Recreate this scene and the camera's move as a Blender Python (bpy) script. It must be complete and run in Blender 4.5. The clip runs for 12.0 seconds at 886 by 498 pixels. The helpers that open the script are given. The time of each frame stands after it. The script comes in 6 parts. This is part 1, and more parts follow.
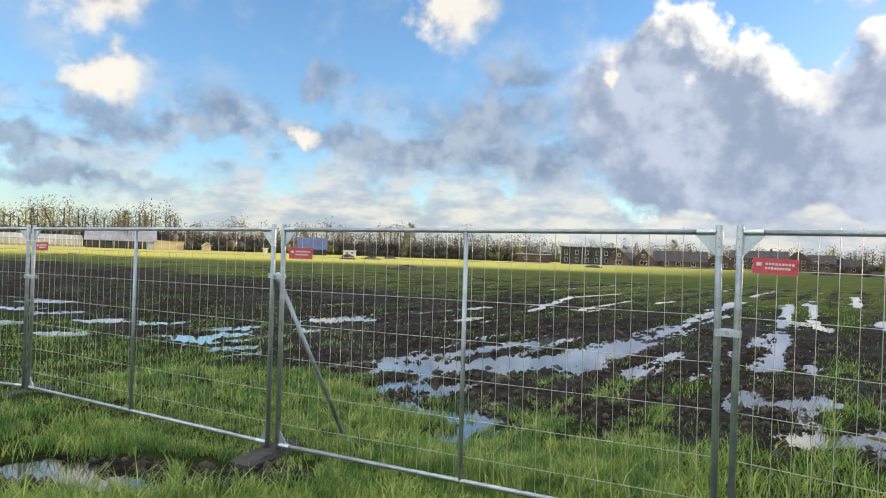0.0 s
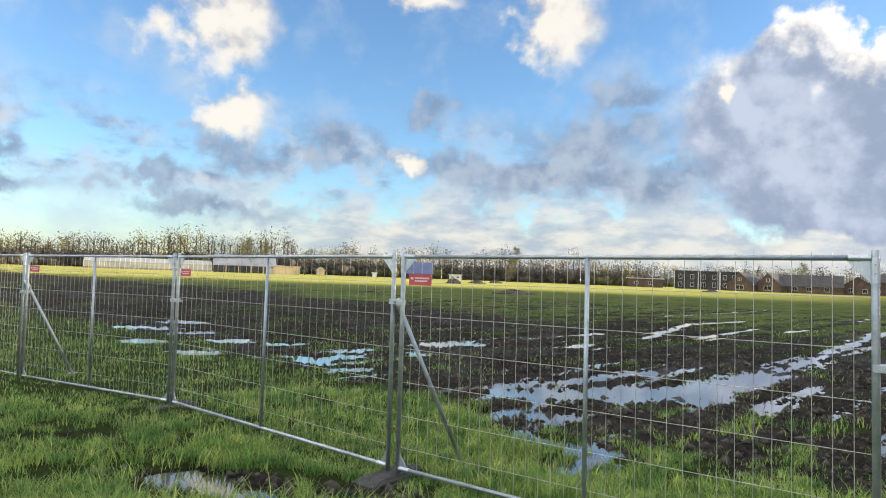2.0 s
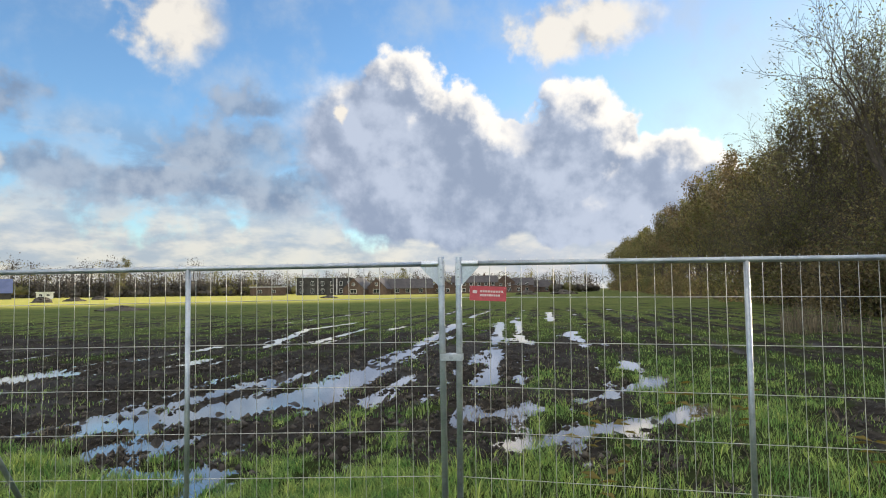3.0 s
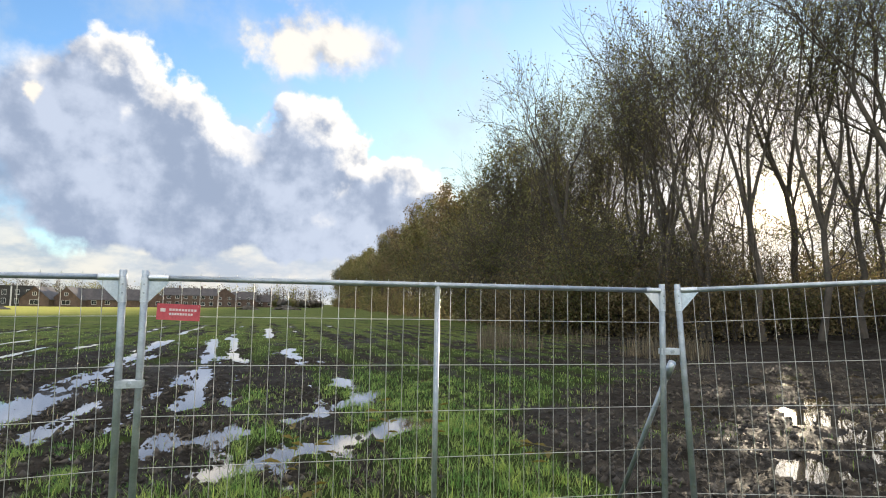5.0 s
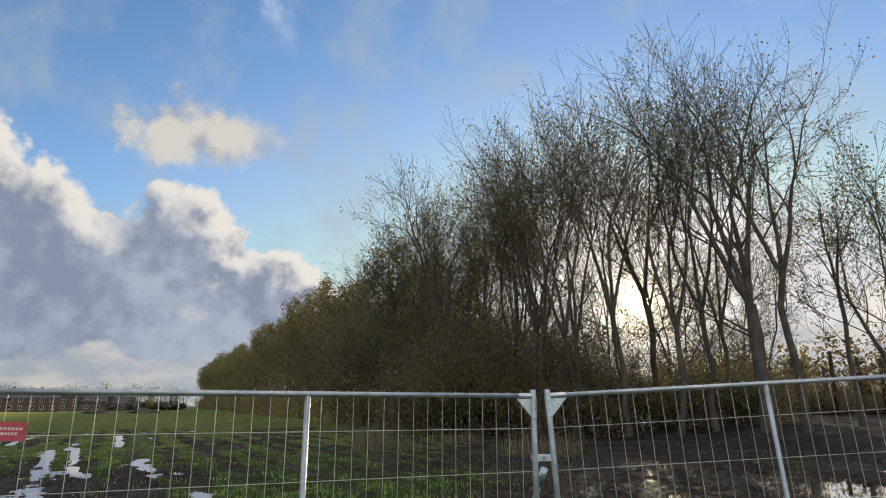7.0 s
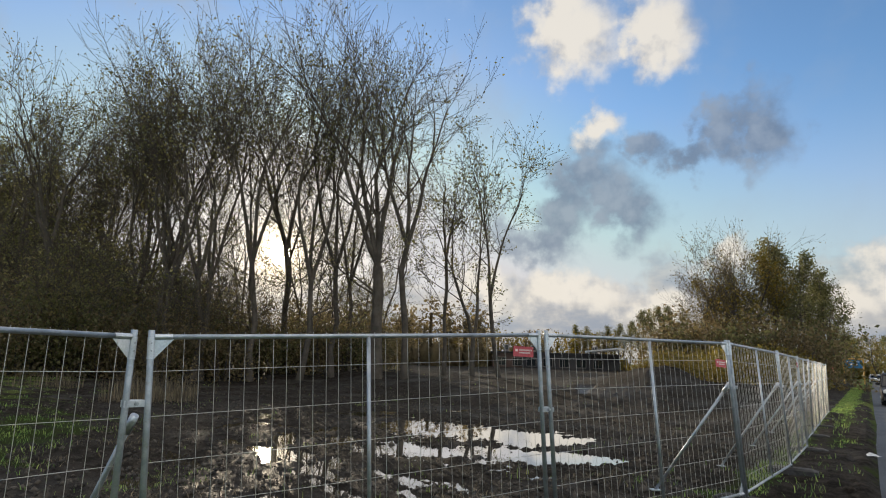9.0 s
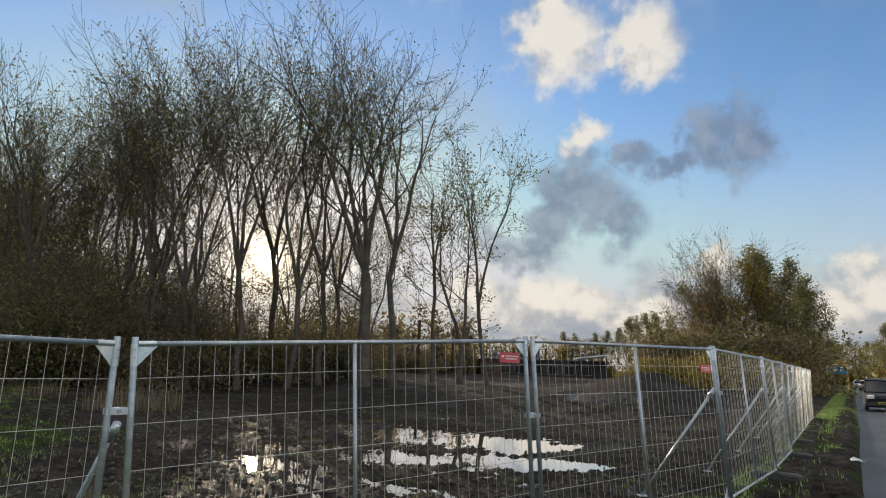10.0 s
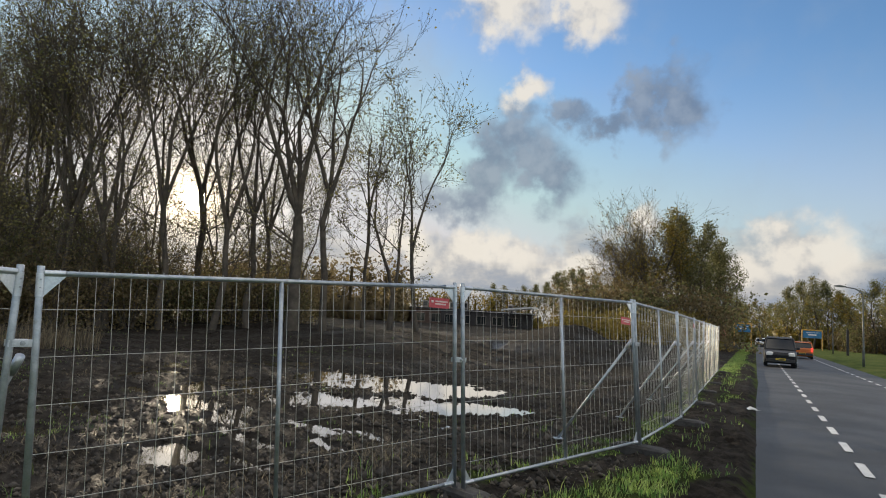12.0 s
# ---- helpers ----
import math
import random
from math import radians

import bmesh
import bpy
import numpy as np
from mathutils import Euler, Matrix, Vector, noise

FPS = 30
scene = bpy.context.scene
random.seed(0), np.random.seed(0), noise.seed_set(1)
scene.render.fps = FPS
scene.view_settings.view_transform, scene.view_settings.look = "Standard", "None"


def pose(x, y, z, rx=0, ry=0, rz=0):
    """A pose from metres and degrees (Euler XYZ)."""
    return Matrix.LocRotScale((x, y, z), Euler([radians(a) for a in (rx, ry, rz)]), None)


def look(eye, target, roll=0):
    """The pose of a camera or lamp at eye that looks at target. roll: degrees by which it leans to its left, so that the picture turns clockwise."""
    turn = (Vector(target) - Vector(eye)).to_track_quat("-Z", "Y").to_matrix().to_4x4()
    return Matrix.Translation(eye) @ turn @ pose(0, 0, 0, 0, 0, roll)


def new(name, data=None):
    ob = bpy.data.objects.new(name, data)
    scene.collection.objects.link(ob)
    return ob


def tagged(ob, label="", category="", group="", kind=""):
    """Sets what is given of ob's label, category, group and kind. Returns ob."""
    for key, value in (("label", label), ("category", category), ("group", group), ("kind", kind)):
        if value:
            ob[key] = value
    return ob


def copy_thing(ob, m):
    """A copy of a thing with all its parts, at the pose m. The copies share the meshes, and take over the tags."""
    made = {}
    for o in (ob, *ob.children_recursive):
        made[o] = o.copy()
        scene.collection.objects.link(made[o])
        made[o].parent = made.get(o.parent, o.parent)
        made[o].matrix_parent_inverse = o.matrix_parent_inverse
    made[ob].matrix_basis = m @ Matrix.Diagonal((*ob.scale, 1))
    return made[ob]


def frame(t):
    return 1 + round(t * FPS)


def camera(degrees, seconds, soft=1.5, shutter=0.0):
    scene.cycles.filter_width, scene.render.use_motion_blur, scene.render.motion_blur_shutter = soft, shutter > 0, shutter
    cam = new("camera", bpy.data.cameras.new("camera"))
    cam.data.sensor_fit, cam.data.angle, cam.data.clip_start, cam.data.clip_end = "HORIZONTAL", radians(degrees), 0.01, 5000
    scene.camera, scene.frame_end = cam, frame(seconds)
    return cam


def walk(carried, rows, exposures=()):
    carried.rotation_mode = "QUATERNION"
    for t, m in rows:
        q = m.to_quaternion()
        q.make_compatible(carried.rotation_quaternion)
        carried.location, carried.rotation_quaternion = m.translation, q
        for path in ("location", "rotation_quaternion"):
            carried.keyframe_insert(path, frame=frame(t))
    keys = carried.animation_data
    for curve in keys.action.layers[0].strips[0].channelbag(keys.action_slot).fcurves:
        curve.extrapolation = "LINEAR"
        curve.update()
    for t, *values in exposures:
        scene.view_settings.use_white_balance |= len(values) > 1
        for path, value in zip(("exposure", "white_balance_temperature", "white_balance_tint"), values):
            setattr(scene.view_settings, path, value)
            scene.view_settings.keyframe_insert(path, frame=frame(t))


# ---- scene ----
cam = camera(71.5, 12.0, soft=1.1)
EXPOSURES = [(0.0, 0.68), (2.0, 0.70), (3.0, 0.58), (5.0, 0.76), (5.5, 0.72), (6.5, 0.30), (7.5, 0.05), (9.5, 0.05), (12.0, 0.03)]
PATH = [
    (0, (0.483, 0.611, 1.776), (0.463, 2.611, 1.794), 2.1),
    (0.5, (0.409, 0.63, 1.783), (0.23, 2.622, 1.805), 2.0),
    (1, (0.367, 0.624, 1.777), (-0.076, 2.573, 1.832), 2.3),
    (1.5, (0.331, 0.638, 1.78), (-0.224, 2.559, 1.843), 1.9),
    (2, (0.377, 0.589, 1.792), (0.017, 2.554, 1.876), 2.1),
    (2.5, (0.443, 0.651, 1.803), (0.796, 2.616, 1.924), 1.0),
    (3, (0.513, 0.667, 1.806), (1.315, 2.495, 1.937), -0.5),
    (4.8, (0.649, 0.636, 1.833), (2.108, 1.992, 2.013), 1.0),
    (5, (0.67, 0.653, 1.834), (2.168, 1.965, 2.019), 0.8),
    (5.5, (0.68, 0.66, 1.846), (2.251, 1.879, 2.061), 0.7),
    (6, (0.69, 0.664, 1.879), (2.331, 1.757, 2.212), 0.6),
    (6.5, (0.699, 0.65, 1.913), (2.377, 1.63, 2.383), -0.5),
    (7, (0.699, 0.632, 1.9), (2.376, 1.603, 2.393), -0.1),
    (7.5, (0.741, 0.627, 1.9), (2.487, 1.47, 2.391), 0.3),
    (7.7, (0.787, 0.624, 1.906), (2.635, 1.24, 2.359), 0.4),
    (9.3, (0.843, 0.539, 1.897), (2.808, 0.433, 2.252), 2.0),
    (9.5, (0.846, 0.535, 1.892), (2.81, 0.422, 2.256), 2.0),
    (10, (0.827, 0.536, 1.89), (2.788, 0.411, 2.262), 1.8),
    (10.5, (0.82, 0.541, 1.891), (2.781, 0.419, 2.263), 1.6),
    (11, (0.827, 0.541, 1.894), (2.789, 0.427, 2.263), 1.0),
    (11.5, (0.834, 0.533, 1.885), (2.797, 0.409, 2.246), 1.6),
    (12, (0.893, 0.512, 1.854), (2.851, 0.168, 2.073), 3.6),
]
walk(cam, [(t, look(eye, target, roll)) for t, eye, target, roll in PATH], EXPOSURES)
SKY_GAIN, WORLD_GAIN, SUN_POWER = (0.222, 0.262, 0.312), 1.0, 5.0

# ---------- world: sky, clouds, sun ----------
SUN_AZ, SUN_EL = 77.5, 8.8
sun_way = Vector((math.sin(radians(SUN_AZ)) * math.cos(radians(SUN_EL)),
                  math.cos(radians(SUN_AZ)) * math.cos(radians(SUN_EL)), math.sin(radians(SUN_EL))))
world = bpy.data.worlds.new("sky")
scene.world = world
world.use_nodes = True
wt = world.node_tree
wt.nodes.clear()


def nod(tree, kind, ins=None, **props):
    n = tree.nodes.new(kind)
    for k, v in props.items():
        setattr(n, k, v)
    for k, v in (ins or {}).items():
        if isinstance(v, bpy.types.NodeSocket):
            tree.links.new(v, n.inputs[k])
        else:
            n.inputs[k].default_value = v
    return n


def m1(tree, op, a, b=0.0, c=0.0, clamp=False):
    return nod(tree, "ShaderNodeMath", {0: a, 1: b, 2: c}, operation=op, use_clamp=clamp).outputs[0]


def ramp01(tree, v, lo, hi):
    return nod(tree, "ShaderNodeMapRange", {0: v, 1: lo, 2: hi, 3: 0.0, 4: 1.0}, interpolation_type="SMOOTHSTEP").outputs[0]


def mixc(tree, f, a, b, blend="MIX"):
    n = tree.nodes.new("ShaderNodeMix")
    n.data_type, n.blend_type = "RGBA", blend
    for k, v in ((0, f), (6, a), (7, b)):
        if isinstance(v, bpy.types.NodeSocket):
            tree.links.new(v, n.inputs[k])
        else:
            n.inputs[k].default_value = v
    return n.outputs[2]


wdir = nod(wt, "ShaderNodeTexCoord").outputs["Generated"]
sep = nod(wt, "ShaderNodeSeparateXYZ", {0: wdir})
az = m1(wt, "MULTIPLY", m1(wt, "ARCTAN2", sep.outputs[0], sep.outputs[1]), 57.2958)
el = m1(wt, "MULTIPLY", m1(wt, "ARCSINE", sep.outputs[2]), 57.2958)
azel = nod(wt, "ShaderNodeCombineXYZ", {0: az, 1: el}).outputs[0]
nz_big = nod(wt, "ShaderNodeTexNoise", {"Vector": wdir, "Scale": 9.0, "Detail": 8.0, "Roughness": 0.56})
nz_puff = nod(wt, "ShaderNodeTexNoise", {"Vector": wdir, "Scale": 26.0, "Detail": 5.0, "Roughness": 0.52})
warp = nod(wt, "ShaderNodeVectorMath", {0: nz_big.outputs["Color"], 1: (0.5, 0.5, 0.5)}, operation="SUBTRACT").outputs[0]
warp2 = nod(wt, "ShaderNodeVectorMath", {0: nz_puff.outputs["Color"], 1: (0.5, 0.5, 0.5)}, operation="SUBTRACT").outputs[0]
place = nod(wt, "ShaderNodeVectorMath", {0: warp, 1: (7.0, 5.0, 0.0), 2: azel}, operation="MULTIPLY_ADD").outputs[0]
place = nod(wt, "ShaderNodeVectorMath", {0: warp2, 1: (3.2, 2.6, 0.0), 2: place}, operation="MULTIPLY_ADD").outputs[0]


def cloud_field(blobs, place=place):
    best = None
    for a, e, ra, re in blobs:
        v = nod(wt, "ShaderNodeVectorMath", {0: place, 1: (1 / ra, 1 / re, 0.0), 2: (-a / ra, -e / re, 0.0)}, operation="MULTIPLY_ADD").outputs[0]
        d = nod(wt, "ShaderNodeVectorMath", {0: v}, operation="LENGTH").outputs["Value"]
        d = m1(wt, "SUBTRACT", 1.0, d)
        best = d if best is None else m1(wt, "SMOOTH_MAX", best, d, 0.12)
    return best


BRIGHT = [(-29.1, 13.7, 3.4, 2.6), (-0.3, 22.4, 4.8, 4.2), (-31.5, 20.8, 6.0, 4.6), (-13, 24.8, 4.5, 1.6), (-50.5, 19.5, 5.5, 1.6),
          (38, 23.4, 7.6, 3.2), (34, 22.5, 4.0, 3.0), (105, 29.5, 6.0, 5.2), (112.5, 28.5, 5.0, 4.2), (107.1, 20.8, 2.6, 2.2),
          (14.6, 16.2, 1.3, 0.9), (-14, 9.4, 2.6, 1.2), (131.5, 7.0, 4.6, 3.6), (126.5, 5.0, 3.5, 2.2), (118, 9.6, 2.2, 2.4),
          (104, 6.4, 7.5, 2.6), (112, 4.8, 5.0, 2.4), (97, 6.0, 5.0, 2.6)]
BANK = [(23, 9.6, 14, 6.0), (19.5, 17.0, 4.8, 5.2), (25.5, 14.2, 5.2, 4.4), (36.6, 13.2, 5.0, 5.8), (44, 10.2, 6.0, 4.0), (31, 12.4, 5.0, 3.6),
        (14.5, 14.0, 6.0, 6.4), (49.5, 7.0, 5.0, 3.4), (38, 7.4, 10.0, 3.4)]
GREY = [(4.5, 13.2, 7.5, 2.6), (9, 9.6, 9.0, 2.6), (-4, 8.9, 9.0, 2.2), (6.5, 16.5, 5.0, 2.2), (-29, 10.4, 5.6, 2.4), (-20.4, 11.3, 3.6, 2.6), (-9, 9.4, 9.5, 2.3), (0.5, 8.8, 11, 2.4), (-35, 7.3, 2.8, 2.2), (-46.5, 8, 3.0, 1.5),
        (-35.3, 7.8, 1.8, 2.2), (-32, 5.2, 9.0, 1.4), (-47, 5.6, 5.5, 1.5), (-12.8, 14.8, 4.0, 2.0), (4, 12, 8.0, 2.6), (104.2, 14.6, 4.4, 5.0),
        (108.6, 13.4, 4.4, 3.6), (121, 19.6, 3.6, 4.2), (111.6, 18.4, 3.4, 2.0), (101.4, 10.4, 4.2, 2.6), (136, 5.6, 5.0, 2.2), (106.5, 16, 5.0, 4.0), (114.5, 17.6, 4.0, 1.6), (103, 12.4, 4.5, 3.0), (118, 18.8, 3.0, 2.2)]
torn = nod(wt, "ShaderNodeVectorMath", {0: warp, 1: (13.0, 7.0, 0.0), 2: azel}, operation="MULTIPLY_ADD").outputs[0]
torn = nod(wt, "ShaderNodeVectorMath", {0: warp2, 1: (6.0, 4.0, 0.0), 2: torn}, operation="MULTIPLY_ADD").outputs[0]
f_bright, f_bank, f_grey = cloud_field(BRIGHT), cloud_field(BANK), cloud_field(GREY, torn)
sky = nod(wt, "ShaderNodeTexSky", sky_type="NISHITA", sun_disc=False, sun_elevation=radians(SUN_EL), sun_rotation=radians(SUN_AZ),
          altitude=0.0, air_density=1.0, dust_density=0.25, ozone_density=2.0)
sky_c = nod(wt, "ShaderNodeVectorMath", {0: sky.outputs[0], 1: SKY_GAIN}, operation="MULTIPLY").outputs[0]
sky_c = nod(wt, "ShaderNodeVectorMath", {0: sky_c, 1: (1.15, 1.14, 1.18)}, operation="MINIMUM").outputs[0]
haze = m1(wt, "MULTIPLY", m1(wt, "MULTIPLY", ramp01(wt, el, 34.0, 4.0), 0.60), m1(wt, "MULTIPLY", ramp01(wt, az, 15.0, 60.0), m1(wt, "MAXIMUM", ramp01(wt, az, 112.0, 92.0), ramp01(wt, el, 26.0, 8.0))))
sky_c = mixc(wt, haze, sky_c, (0.86, 0.87, 0.90, 1))
# thin veil and low cumulus towards the horizon
low = m1(wt, "ADD", m1(wt, "MULTIPLY", m1(wt, "SUBTRACT", 8.2, el), 0.16), m1(wt, "MULTIPLY", m1(wt, "SUBTRACT", nz_big.outputs[0], 0.47), 3.4))
low = m1(wt, "MULTIPLY", ramp01(wt, low, 0.0, 0.5), ramp01(wt, el, 15.0, 4.0))
flat_dir = nod(wt, "ShaderNodeVectorMath", {0: wdir, 1: (1.0, 1.0, 2.6)}, operation="MULTIPLY").outputs[0]
nz_low = nod(wt, "ShaderNodeTexNoise", {"Vector": flat_dir, "Scale": 13.0, "Detail": 7.0, "Roughness": 0.58}).outputs[0]
low_c = mixc(wt, ramp01(wt, nz_low, 0.36, 0.66), (0.44, 0.50, 0.60, 1), (0.82, 0.78, 0.72, 1))
col = mixc(wt, m1(wt, "MULTIPLY", low, m1(wt, "MULTIPLY_ADD", ramp01(wt, az, -42.0, -14.0), 0.65, 0.25)), sky_c, low_c)
veil = ramp01(wt, nz_big.outputs[0], 0.45, 0.75)
clear = ramp01(wt, az, 88.0, 106.0)
col = mixc(wt, m1(wt, "MULTIPLY", veil, m1(wt, "MULTIPLY_ADD", clear, -0.40, 0.56)), col, (0.56, 0.65, 0.76, 1))
# broken blue-grey layer low over the fields
nz_flat = nod(wt, "ShaderNodeTexNoise", {"Vector": flat_dir, "Scale": 6.5, "Detail": 6.0, "Roughness": 0.55}).outputs[0]
band = m1(wt, "MULTIPLY", ramp01(wt, el, 5.0, 8.0), ramp01(wt, el, 16.0, 10.0))
band = m1(wt, "MULTIPLY", band, m1(wt, "MULTIPLY", ramp01(wt, az, 30.0, 8.0), ramp01(wt, az, -75.0, -50.0)))
layer = m1(wt, "MULTIPLY", ramp01(wt, nz_flat, 0.44, 0.60), band)
layer_c = mixc(wt, ramp01(wt, nz_puff.outputs[0], 0.38, 0.64), (0.26, 0.36, 0.52, 1), (0.60, 0.66, 0.74, 1))
col = mixc(wt, m1(wt, "MULTIPLY", layer, 0.95), col, layer_c)
# grey broken cloud
g_mask = ramp01(wt, m1(wt, "ADD", f_grey, m1(wt, "MULTIPLY", m1(wt, "SUBTRACT", nz_puff.outputs[0], 0.5), 1.5)), -0.05, 0.75)
g_col = mixc(wt, ramp01(wt, nz_puff.outputs[0], 0.35, 0.7), (0.23, 0.31, 0.45, 1), (0.42, 0.50, 0.62, 1))
col = mixc(wt, m1(wt, "MULTIPLY", g_mask, 0.84), col, g_col)
# the large bank: lit on the side of the sun, blue-grey body
to_sun = nod(wt, "ShaderNodeVectorMath", {0: wdir, 1: (0.030, 0.0, 0.022)}, operation="ADD").outputs[0]
nz_off = nod(wt, "ShaderNodeTexNoise", {"Vector": to_sun, "Scale": 26.0, "Detail": 5.0, "Roughness": 0.52}).outputs[0]
nz_off2 = nod(wt, "ShaderNodeTexNoise", {"Vector": to_sun, "Scale": 9.0, "Detail": 8.0, "Roughness": 0.56}).outputs[0]
relief = m1(wt, "ADD", m1(wt, "SUBTRACT", nz_puff.outputs[0], nz_off), m1(wt, "SUBTRACT", nz_big.outputs[0], nz_off2))
moved = nod(wt, "ShaderNodeVectorMath", {0: place, 1: (1.6, 1.9, 0.0)}, operation="ADD").outputs[0]
f_shift = cloud_field(BANK, moved)
b_mask = ramp01(wt, f_bank, 0.0, m1(wt, "MULTIPLY_ADD", ramp01(wt, az, 18.0, 8.0), 0.55, 0.16))
slope_in = m1(wt, "SUBTRACT", f_bank, f_shift)
lit = m1(wt, "ADD", m1(wt, "MULTIPLY", slope_in, 1.75), m1(wt, "MULTIPLY", relief, 1.0))
lit = m1(wt, "SUBTRACT", lit, m1(wt, "MULTIPLY", m1(wt, "MAXIMUM", m1(wt, "SUBTRACT", f_bank, 0.12), 0.0), 1.25))
body = mixc(wt, ramp01(wt, m1(wt, "ADD", nz_big.outputs[0], m1(wt, "MULTIPLY", relief, 0.5)), 0.30, 0.72), (0.33, 0.40, 0.54, 1), (0.56, 0.63, 0.77, 1))
b_col = mixc(wt, ramp01(wt, lit, -0.10, 0.80), body, (1.14, 1.08, 0.99, 1))
col = mixc(wt, b_mask, col, b_col)
# small sunlit cumulus
w_mask = ramp01(wt, m1(wt, "ADD", f_bright, m1(wt, "MULTIPLY", m1(wt, "SUBTRACT", nz_puff.outputs[0], 0.5), 1.1)), -0.05, 0.62)
w_col = mixc(wt, ramp01(wt, m1(wt, "ADD", m1(wt, "MULTIPLY", relief, 1.6), m1(wt, "MULTIPLY", f_bright, 0.7)), -0.30, 0.50), (0.70, 0.69, 0.69, 1), (1.20, 1.12, 0.99, 1))
w_col = nod(wt, "ShaderNodeVectorMath", {0: w_col, 3: m1(wt, "MULTIPLY_ADD", ramp01(wt, az, 50.0, 85.0), 0.22, 0.82)}, operation="SCALE").outputs[0]
col = mixc(wt, m1(wt, "MULTIPLY", w_mask, 0.92), col, w_col)
col = nod(wt, "ShaderNodeVectorMath", {0: col, 3: 0.66}, operation="SCALE").outputs[0]
# unseen sky: bright cumulus overhead and opposite the sun, added as fill light
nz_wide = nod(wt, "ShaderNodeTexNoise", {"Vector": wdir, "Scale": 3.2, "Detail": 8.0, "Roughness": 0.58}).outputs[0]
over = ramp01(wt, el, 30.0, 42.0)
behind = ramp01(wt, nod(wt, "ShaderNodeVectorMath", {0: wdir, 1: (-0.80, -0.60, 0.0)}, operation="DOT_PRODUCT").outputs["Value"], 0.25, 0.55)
fill_sky = m1(wt, "MULTIPLY", m1(wt, "MAXIMUM", over, behind), ramp01(wt, nz_wide, 0.44, 0.56))
fill_sky_c = mixc(wt, ramp01(wt, nz_puff.outputs[0], 0.35, 0.6), (0.95, 0.93, 0.92, 1), (1.80, 1.64, 1.42, 1))
col = mixc(wt, m1(wt, "MULTIPLY", fill_sky, ramp01(wt, el, -2.0, 4.0)), col, fill_sky_c)
# glow round the sun and the sun's disc
dot = nod(wt, "ShaderNodeVectorMath", {0: wdir, 1: tuple(sun_way)}, operation="DOT_PRODUCT").outputs["Value"]
dot = m1(wt, "MAXIMUM", dot, 0.0)
glow = m1(wt, "ADD", m1(wt, "MULTIPLY", m1(wt, "POWER", dot, 10.0), 0.07), m1(wt, "MULTIPLY", m1(wt, "POWER", dot, 90.0), 0.42))
glow = m1(wt, "ADD", glow, m1(wt, "MULTIPLY", m1(wt, "POWER", dot, 1300.0), 2.0))
glow = m1(wt, "ADD", glow, m1(wt, "MULTIPLY", ramp01(wt, dot, math.cos(radians(1.1)), math.cos(radians(0.7))), 40.0))
glow_c = nod(wt, "ShaderNodeVectorMath", {0: (1.0, 0.80, 0.50), 3: glow}, operation="SCALE").outputs[0]
col = nod(wt, "ShaderNodeVectorMath", {0: col, 1: glow_c}, operation="ADD").outputs[0]
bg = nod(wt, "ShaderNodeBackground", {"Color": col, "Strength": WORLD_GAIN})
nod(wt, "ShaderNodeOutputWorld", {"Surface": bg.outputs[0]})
sun = new("sun", bpy.data.lights.new("sun", "SUN"))
sun.data.energy, sun.data.angle, sun.data.color = SUN_POWER, radians(0.6), (1.0, 0.84, 0.62)
sun.matrix_world = look((0, 0, 60), Vector((0, 0, 60)) - sun_way)

# ---------- materials ----------


def material(name):
    m = bpy.data.materials.new(name)
    m.use_nodes = True
    t = m.node_tree
    t.nodes.clear()
    p = t.nodes.new("ShaderNodeBsdfPrincipled")
    o = t.nodes.new("ShaderNodeOutputMaterial")
    t.links.new(p.outputs[0], o.inputs[0])
    return m, t, p


